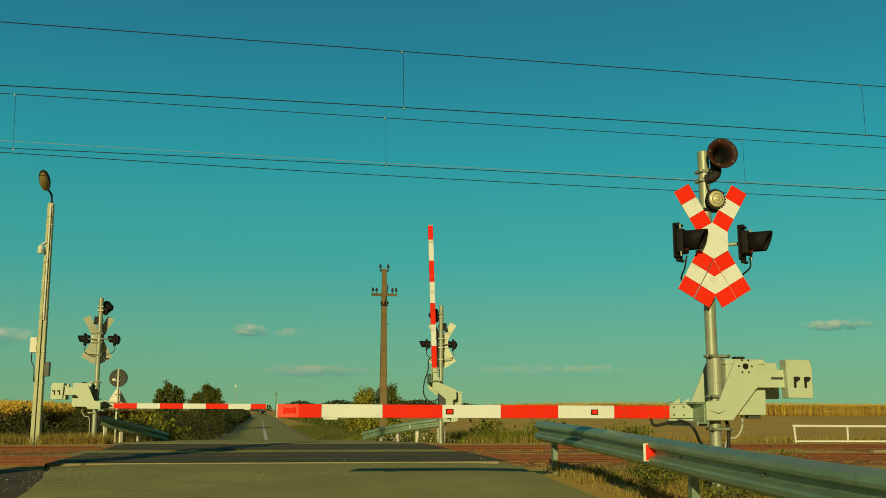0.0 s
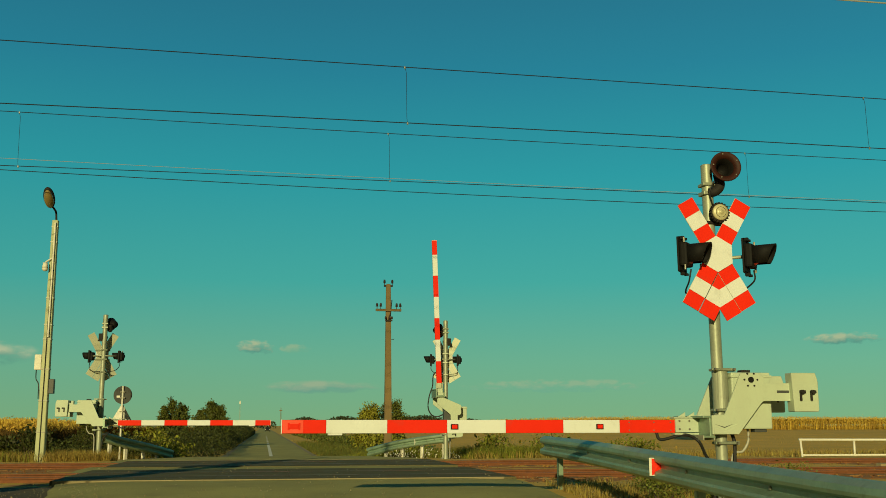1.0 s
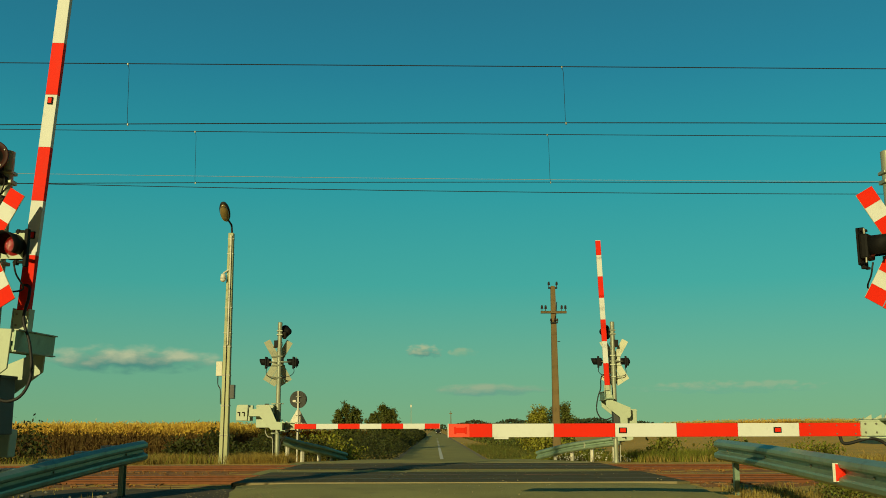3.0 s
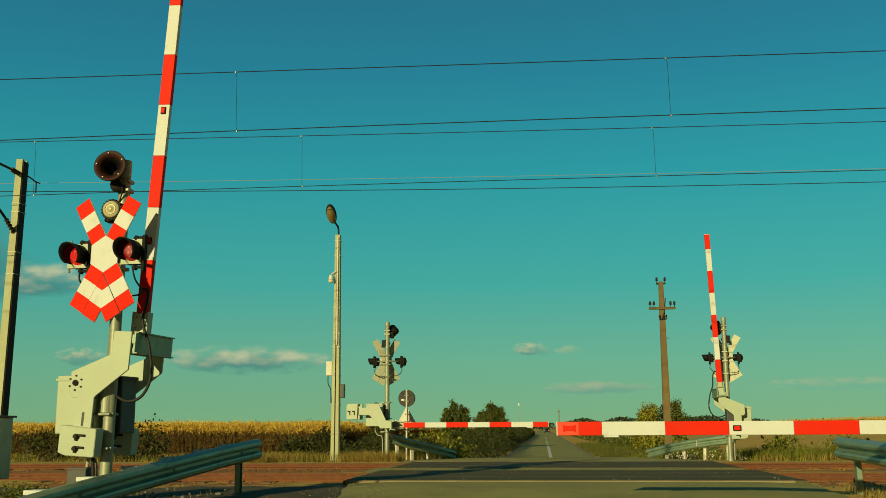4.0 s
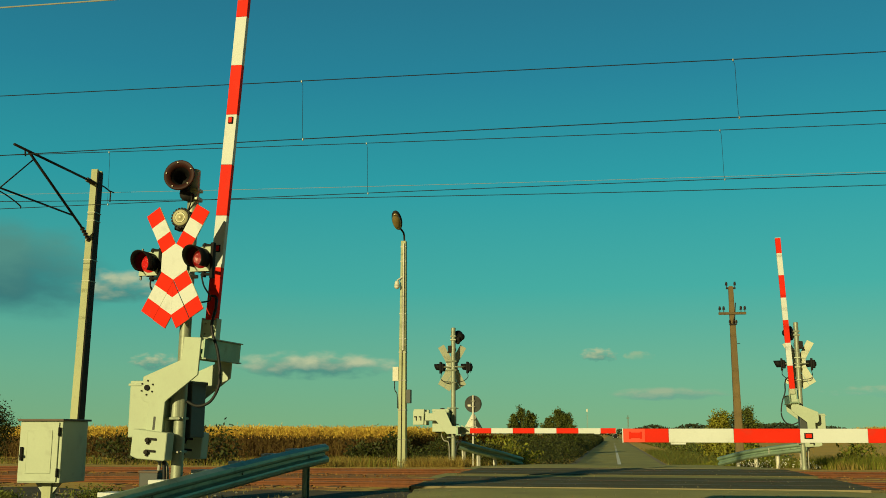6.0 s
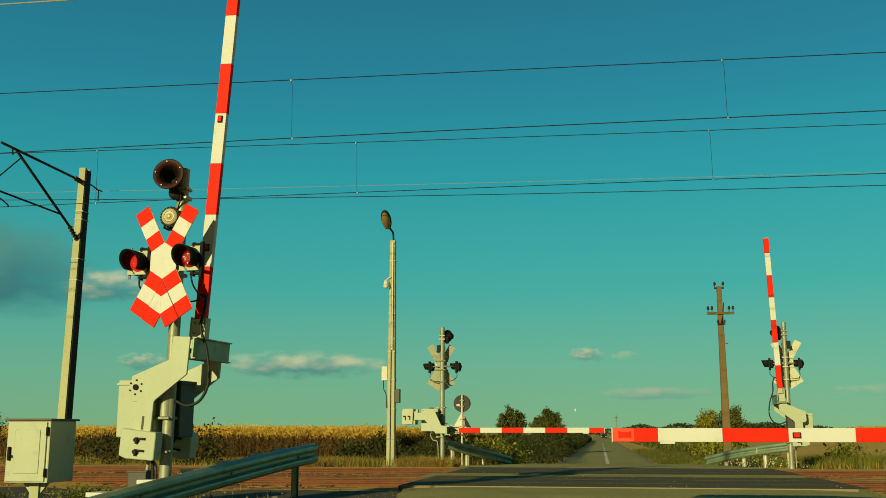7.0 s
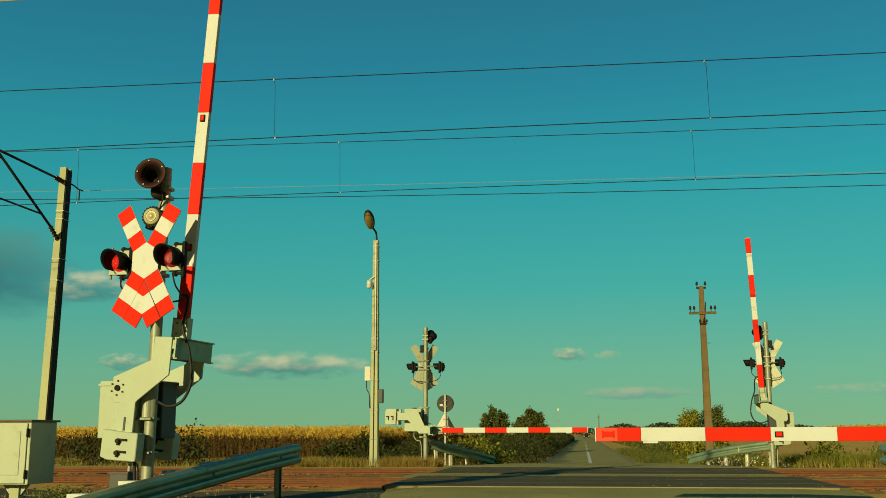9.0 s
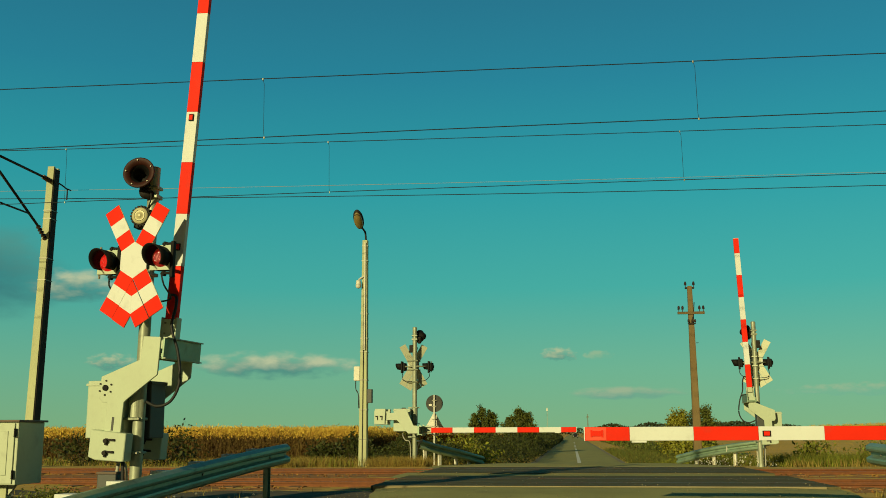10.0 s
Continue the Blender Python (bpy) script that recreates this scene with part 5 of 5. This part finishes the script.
for x, y, r, h in ((5.0, 12.6, 0.30, 0.38), (5.75, 12.4, 0.3, 0.32), (5.4, 11.3, 0.26, 0.22), (6.3, 11.6, 0.35, 0.3), (7.0, 11.2, 0.3, 0.25), (5.35, 13.9, 0.30, 0.45), (5.95, 13.6, 0.26, 0.34), (6.7, 13.3, 0.34, 0.32), (7.6, 14.0, 0.4, 0.4), (-6.9, 13.1, 0.4, 0.28), (-7.9, 12.6, 0.4, 0.26)):
    weed_bush("weed", (x, y, land_z(x, y)), r, h, int(900 * r / 0.3), 0.022, M_WEED, "low leafy roadside weed growing in gravel", "weed", 8)
for x, y, r, h in ((-13.6, 33.0, 1.0, 1.35), (-17.0, 34.0, 1.1, 1.0), (-8.4, 34.2, 0.7, 0.8), (-7.3, 33.6, 0.6, 0.95)):
    weed_bush("shrub", (x, y, land_z(x, y)), r, h, 900, 0.075, M_HEDGE, "dark green shrub in the verge grass", "shrub", 12)
for x, y, r, h in ((10.0, 35.5, 0.9, 0.8), (8.2, 37, 0.8, 0.9), (14.0, 37.5, 1.0, 0.6)):
    weed_bush("shrub", (x, y, land_z(x, y)), r, h, 600, 0.07, M_GRASSGREEN, "loose olive-green shrub in the verge grass", "shrub", 12)
for x, y, r, h in ((5.0, 33.2, 0.5, 0.35), (4.3, 33.6, 0.4, 0.3), (5.9, 32.6, 0.4, 0.3)):
    weed_bush("flowering_weed", (x, y, land_z(x, y)), r, h, 90, 0.028, M_FENCE, "white flowering weed in the verge", "weed", 8)
for x, y, r, h in ((-4.4, 40.5, 1.0, 1.15), (-3.9, 43.0, 0.9, 0.95), (4.6, 41.5, 0.8, 1.15), (5.6, 44, 0.8, 0.9)):
    weed_bush("bright_shrub", (x, y, land_z(x, y)), r, h, 800, 0.08, M_BRIGHTLEAF, "sunlit yellow-green shrub at the road's edge", "shrub", 10)


def tree(x, y, height, spread_r, material, label, n=1800, size=0.14, low=0.06):
    """Tapered trunk, forked limbs and a crown of leaf clumps with gaps."""
    z0 = land_z(x, y)
    t = thing("tree", pose(x, y, z0), label, "tree")
    bm = rodded((0, 0, -0.3), (0.05, 0.02, height * 0.55), 0.045 * height * 0.6, 0.02 * height * 0.6, 8)
    tips = []
    for i in range(30):
        a, u = rng.uniform(0, 6.28), rng.uniform(low, 1.0)
        reach = spread_r * math.sqrt(max(0.03, 1 - (abs(u - 0.28) / 0.75) ** 2)) * rng.uniform(0.55, 1.1)
        q = Vector((reach * math.cos(a), reach * math.sin(a), height * u))
        root = Vector((0.03, 0.02, height * min(0.52, 0.15 + 0.4 * u)))
        knee = root.lerp(q, 0.5) + Vector((0, 0, 0.08 * height))
        rod(bm, root, knee, 0.010 * height, 0.007 * height, 6)
        rod(bm, knee, q, 0.007 * height, 0.002 * height, 6)
        tips += [q, knee.lerp(q, 0.6)]
    part("trunk", bm, M_BARK, t)
    c = np.array([list(q) for q in tips])
    pick = rng.integers(0, len(c), n)
    p = c[pick] + rng.normal(size=(n, 3)) * spread_r * np.array([0.15, 0.15, 0.14])
    fill = rng.random(n) < 0.45
    u, a = rng.uniform(0.05, 0.93, n), rng.uniform(0, 6.28, n)
    reach = 0.8 * spread_r * np.sqrt(np.maximum(0.03, 1 - ((u - 0.28) / 0.72) ** 2)) * np.sqrt(rng.random(n))
    p[fill] = np.stack([reach * np.cos(a), reach * np.sin(a), height * u], -1)[fill]
    v, f = quads(n, size, p)
    raw("crown", v.tolist(), f.tolist(), material, t)
    return t


for x, y, h, r in ((-7.15, 76, 3.3, 0.55), (-6.6, 76.5, 4.0, 0.6), (-6.0, 77, 3.5, 0.6)):
    tree(x, y, h, r, M_TREELEAF, "upright olive-green sapling growing out of the hedge", 5200, 0.07)
for x, y, h, r in ((-5.6, 92, 3.5, 0.75), (-4.75, 92.5, 4.3, 0.8), (-3.95, 93, 3.6, 0.85)):
    tree(x, y, h, r, M_TREELEAF, "olive-green small tree growing out of the roadside hedge", 6000, 0.08)
tree(7.9, 78, 3.3, 1.3, M_BRIGHTLEAF, "yellow-green small tree beside a pole", 8000, 0.095)
tree(10.0, 80, 3.9, 1.2, M_TREELEAF, "dark small tree beside the yellow-green one", 6000, 0.09)
tree(-31.0, 46, 3.6, 2.0, M_HEDGE, "dark bushy tree at the field's edge", 12000, 0.06)
tree(-8.9, 55, 2.5, 0.6, M_TREELEAF, "thin young tree behind the crossing signal", 2600, 0.05)


def hedge(name, n, line, half, height, size, material, label):
    """A long uneven hedge: leaves heaped about a line, with bays and gaps along it."""
    ys = np.array([p[1] for p in line])
    u = rng.random(n) ** 1.5
    y = ys[0] + (ys[-1] - ys[0]) * u
    x = np.interp(y, ys, [p[0] for p in line])
    bump_h = np.array([0.72 + 0.55 * noise.noise((b * 0.22, 7, 1)) + 0.25 * noise.noise((b * 0.8, 2, 1)) for b in y])
    q = rng.uniform(-1, 1, n)
    r = rng.random(n) ** 0.6
    dx = q * half
    dz = height * bump_h * np.sqrt(1 - 0.8 * q ** 2) * r
    p = on_land(x + dx, y)
    p[:, 2] += dz * (0.45 + 0.55 * np.clip((y - ys[0]) / 22, 0, 1))
    v, f = quads(n, size, p)
    v = v.reshape(n, 4, 3)
    c = v.mean(1, keepdims=True)
    v = c + (v - c) * (1 + np.clip((y - 45) / 90, 0, 2))[:, None, None]
    return tagged(raw(name, v.reshape(-1, 3).tolist(), f.tolist(), material), label, "hedge", kind="stuff")


hedge("roadside_hedge", 52000, [(-5.9, 38), (-4.3, 58), (-3.95, 250)], 1.9, 2.2, 0.055, M_HEDGE, "dark green overgrown hedge along the road")
hedge("scrub_strip", 22000, [(-10.3, 42), (-10.9, 60), (-12.4, 90)], 2.2, 0.75, 0.06, M_HEDGE, "low dark scrub between hedge and maize field")
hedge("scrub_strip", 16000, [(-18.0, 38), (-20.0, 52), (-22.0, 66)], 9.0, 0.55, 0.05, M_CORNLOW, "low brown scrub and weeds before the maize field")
hedge("roadside_hedge", 7000, [(9.5, 55), (8.0, 100), (7.5, 260)], 2.0, 1.25, 0.09, M_TREELEAF, "low olive scrub beside the far road")


# ---- maize ----
def maize(name, n, x0, x1, y0, y1, height, label, wide=0.03, power=1.0, lower=M_CORNLOW):
    x, y = rng.uniform(x0, x1, n), y0 + (y1 - y0) * rng.random(n) ** power
    p = on_land(x, y)
    h = height * rng.uniform(0.90, 1.04, n) * np.array([1 + 0.06 * noise.noise((a * 0.1, b * 0.1, 0)) for a, b in zip(x, y)])
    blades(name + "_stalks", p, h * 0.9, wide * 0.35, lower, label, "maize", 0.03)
    # lower layers take the darker leaf, painting in the shade beneath the tops
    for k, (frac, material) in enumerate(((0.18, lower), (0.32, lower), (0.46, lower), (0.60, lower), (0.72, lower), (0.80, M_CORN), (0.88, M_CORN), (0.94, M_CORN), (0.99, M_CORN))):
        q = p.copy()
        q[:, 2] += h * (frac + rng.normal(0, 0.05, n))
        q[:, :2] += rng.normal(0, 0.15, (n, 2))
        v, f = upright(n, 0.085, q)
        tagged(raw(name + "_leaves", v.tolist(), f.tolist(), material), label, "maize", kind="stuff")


maize("maize", 24000, -75, -15.5, 76, 92, 2.25, "ripe golden maize, lower leaves coloured dark brown for shade", 0.035, 1.5)
maize("maize_far", 7000, -150, -16, 92, 190, 2.3, "ripe golden maize reaching into the distance", 0.08)
maize("maize_right", 9000, 40, 200, 168, 185, 2.2, "strip of ripe golden maize beyond the stubble", 0.07, 1.0, M_CORN)
for x0, x1, y0, y1, h in ((-900, -17, 95, 900, 1.95), (40, 900, 176, 900, 1.9)):
    xs, ys = spread(x0, x1, x1 if x1 < 0 else x0, 2.5, 1.06), spread(y0, y1, y0, 2.5, 1.06)
    cv = [(x, y, land_z(x, y) + h + 0.16 * noise.noise((x * 0.7, y * 0.7, 0)) + 0.1 * noise.noise((x * 2.1, y * 2.1, 0))) for y in ys for x in xs]
    cf = [(j * len(xs) + i, j * len(xs) + i + 1, (j + 1) * len(xs) + i + 1, (j + 1) * len(xs) + i) for j in range(len(ys) - 1) for i in range(len(xs) - 1)]
    tagged(raw("maize_canopy", cv, cf, M_CORN), "golden tops of the maize field reaching into the distance", "maize", kind="stuff")


# ---- distance: woods, masts, a waiting car, clouds ----
def far_wood(n, x0, x1, y, deep, height, size, label):
    x = rng.uniform(x0, x1, n)
    yy = y + rng.uniform(0, deep, n)
    top = height * np.array([0.62 + 0.5 * noise.noise((a / (height * 3.0), 1.5, y)) + 0.25 * noise.noise((a / height, 4.5, y)) for a in x])
    p = on_land(x, yy)
    p[:, 2] += np.maximum(top, 0.15 * height) * rng.random(n) ** 0.55
    v, f = quads(n, size, p)
    return tagged(raw("far_wood", v.tolist(), f.tolist(), M_FARWOOD), label, "wood", kind="stuff")


far_wood(5000, 12, 150, 620, 60, 9.0, 1.0, "dark low wood on the horizon beyond the road")
far_wood(2500, 120, 520, 900, 60, 8.0, 1.2, "thin dark line of trees on the horizon")
far_wood(2000, -420, -120, 900, 60, 7.0, 1.2, "distant line of trees beyond the maize")
far_wood(900, -40, 8, 700, 40, 5.0, 0.9, "distant trees where the road ends")

for x, y, h, label in ((-21, 900, 24, "distant thin lattice radio mast"), (10, 640, 13, "distant dark power pole")):
    far = thing("radio_mast" if h > 20 else "power_pole", pose(x, y, land_z(x, y)), label, "mast" if h > 20 else "utility pole")
    bm = bmesh.new()
    for a in range(3):
        c, s = 0.5 * math.cos(a * 2.094), 0.5 * math.sin(a * 2.094)
        rod(bm, (c, s, -1), (c * 0.3, s * 0.3, h), 0.14, 0.09, 5)
    part("mast_legs", bm, M_GALV if h > 20 else M_POLE, far)
    part("mast_head", boxed(-0.9, 0.9, -0.2, 0.2, h - 2.0, h - 1.5) if h < 20 else boxed(-0.6, 0.6, -0.3, 0.3, h - 3.5, h - 1.2, 0.1), M_FENCE if h > 20 else M_POLE, far)

car = thing("car", pose(1.1, 330, road_z(330) + 0.004), "small dark car far off on the road", "car")
part("body", box(box(bmesh.new(), -0.85, 0.85, -2.0, 2.0, 0.3, 0.85, 0.15), -0.72, 0.72, -1.0, 1.4, 0.8, 1.42, 0.2), M_CAR, car)
for x in (-0.62, 0.62):
    part("headlight", boxed(x - 0.14, x + 0.14, -2.02, -1.96, 0.55, 0.72, 0.02), M_FENCE, car)
    for y in (-1.3, 1.3):
        part("wheel", rodded((x * 1.2 - 0.1, y, 0.31), (x * 1.2 + 0.1, y, 0.31), 0.31, sides=16), M_RUBBER, car)


def cloud_material(low, high, grain=(0.0075, 0.0075, 0.018), torn=2.1):
    """Soft-edged evening cloud: cream on its sunlit top, blue-grey below, torn by noise."""
    m = bpy.data.materials.new("evening_cloud")
    m.use_nodes = True
    n, k = m.node_tree.nodes, m.node_tree.links
    n.clear()
    out, mx, tr, em = n.new("ShaderNodeOutputMaterial"), n.new("ShaderNodeMixShader"), n.new("ShaderNodeBsdfTransparent"), n.new("ShaderNodeEmission")
    uv, sep, info = n.new("ShaderNodeTexCoord"), n.new("ShaderNodeSeparateXYZ"), n.new("ShaderNodeObjectInfo")
    k.new(uv.outputs["UV"], sep.inputs[0])
    big, mp, addv = n.new("ShaderNodeTexNoise"), n.new("ShaderNodeMapping"), n.new("ShaderNodeVectorMath")
    k.new(uv.outputs["Object"], mp.inputs[0])
    mp.inputs["Scale"].default_value = grain
    addv.operation = "ADD"
    k.new(mp.outputs[0], addv.inputs[0])
    k.new(info.outputs["Random"], addv.inputs[1])
    k.new(addv.outputs[0], big.inputs["Vector"])
    big.inputs["Scale"].default_value, big.inputs["Detail"].default_value = 1.6, 6

    def math_node(op, a, b):
        q = n.new("ShaderNodeMath")
        q.operation = op
        for i, s in enumerate((a, b)):
            if isinstance(s, float):
                q.inputs[i].default_value = s
            else:
                k.new(s, q.inputs[i])
        return q.outputs[0]

    du = math_node("MULTIPLY", math_node("SUBTRACT", sep.outputs[0], 0.5), 2.0)
    dv = math_node("MULTIPLY", math_node("SUBTRACT", sep.outputs[1], 0.5), 2.0)
    r2 = math_node("ADD", math_node("MULTIPLY", du, du), math_node("MULTIPLY", dv, dv))
    body_ = math_node("SUBTRACT", 1.0, r2)
    dens = math_node("ADD", body_, math_node("MULTIPLY", math_node("SUBTRACT", big.outputs[0], 0.53), torn))
    rg = n.new("ShaderNodeMapRange")
    rg.interpolation_type = "SMOOTHSTEP"
    rg.inputs[1].default_value, rg.inputs[2].default_value, rg.inputs[4].default_value = 0.05, 1.0, 0.85
    k.new(dens, rg.inputs[0])
    edge = n.new("ShaderNodeMapRange")
    edge.interpolation_type = "SMOOTHSTEP"
    edge.inputs[1].default_value, edge.inputs[2].default_value = 0.0, 0.35
    k.new(body_, edge.inputs[0])
    alpha = math_node("MULTIPLY", rg.outputs[0], edge.outputs[0])
    ramp = n.new("ShaderNodeValToRGB")
    shade = math_node("ADD", sep.outputs[1], math_node("MULTIPLY", math_node("SUBTRACT", big.outputs[0], 0.5), 0.9))
    k.new(shade, ramp.inputs[0])
    ramp.color_ramp.elements[0].position, ramp.color_ramp.elements[0].color = 0.30, (*low, 1)
    ramp.color_ramp.elements[1].position, ramp.color_ramp.elements[1].color = 0.68, (*high, 1)
    k.new(ramp.outputs[0], em.inputs[0])
    k.new(alpha, mx.inputs[0])
    k.new(tr.outputs[0], mx.inputs[1])
    k.new(em.outputs[0], mx.inputs[2])
    k.new(mx.outputs[0], out.inputs[0])
    return m


M_CLOUD = cloud_material((0.060, 0.215, 0.195), (0.50, 0.53, 0.32))
M_PUFF = cloud_material((0.095, 0.28, 0.22), (0.44, 0.50, 0.29), (0.019, 0.019, 0.042), 2.5)
M_BAND = cloud_material((0.14, 0.34, 0.25), (0.33, 0.43, 0.27), (0.009, 0.009, 0.03), 1.9)
M_FAINTCLOUD = cloud_material((0.165, 0.42, 0.27), (0.28, 0.45, 0.27), (0.017, 0.017, 0.045), 2.6)
M_GREYCLOUD = cloud_material((0.035, 0.135, 0.15), (0.085, 0.24, 0.20), (0.0028, 0.0028, 0.006), 1.5)


def cloud(az, el, wide, tall, label, material=M_CLOUD):
    """A far bank of cloud: az, el and size in degrees, 3000 m off."""
    R = 3000.0
    mid = Vector((math.sin(radians(az)) * math.cos(radians(el)), math.cos(radians(az)) * math.cos(radians(el)), math.sin(radians(el)))) * R
    w, h = R * radians(wide), R * radians(tall)
    bm = bmesh.new()
    uvl = bm.loops.layers.uv.new("uv")
    n = 12
    grid = [[bm.verts.new((w * (i / n - 0.5), 30 * (2 * i / n - 1) ** 2, h * (j / 4 - 0.5))) for i in range(n + 1)] for j in range(5)]
    for j in range(4):
        for i in range(n):
            f = bm.faces.new((grid[j][i], grid[j][i + 1], grid[j + 1][i + 1], grid[j + 1][i]))
            for lp_, (a, b) in zip(f.loops, ((i, j), (i + 1, j), (i + 1, j + 1), (i, j + 1))):
                lp_[uvl].uv = (a / n, b / 4)
    ob = link("cloud", bm, material)
    ob.matrix_world = pose(*mid, 0, 0, -az)
    ob.visible_shadow = False
    return tagged(ob, label, "cloud", kind="structure")


cloud(-16.61, 3.79, 10.46, 1.89, "long flat evening cloud, cream above and grey below")
cloud(-32.66, 8.54, 12.07, 6.76, "grey evening cloud bank", M_GREYCLOUD)
cloud(-27.12, 7.92, 6.04, 2.25, "cream edge of the evening cloud bank")
cloud(-0.59, 4.35, 2.49, 1.05, "small cream evening cloud", M_PUFF)
cloud(1.64, 4.29, 2.01, 0.68, "faint small evening cloud", M_FAINTCLOUD)
cloud(3.24, 2.17, 7.64, 0.90, "thin pale band of evening cloud", M_BAND)
cloud(31.72, 4.55, 4.83, 0.77, "small pale evening cloud", M_PUFF)
cloud(-25.27, 3.85, 3.22, 1.17, "small cream evening cloud", M_PUFF)
cloud(16.18, 2.23, 12.07, 0.90, "very thin pale band of evening cloud", M_FAINTCLOUD)
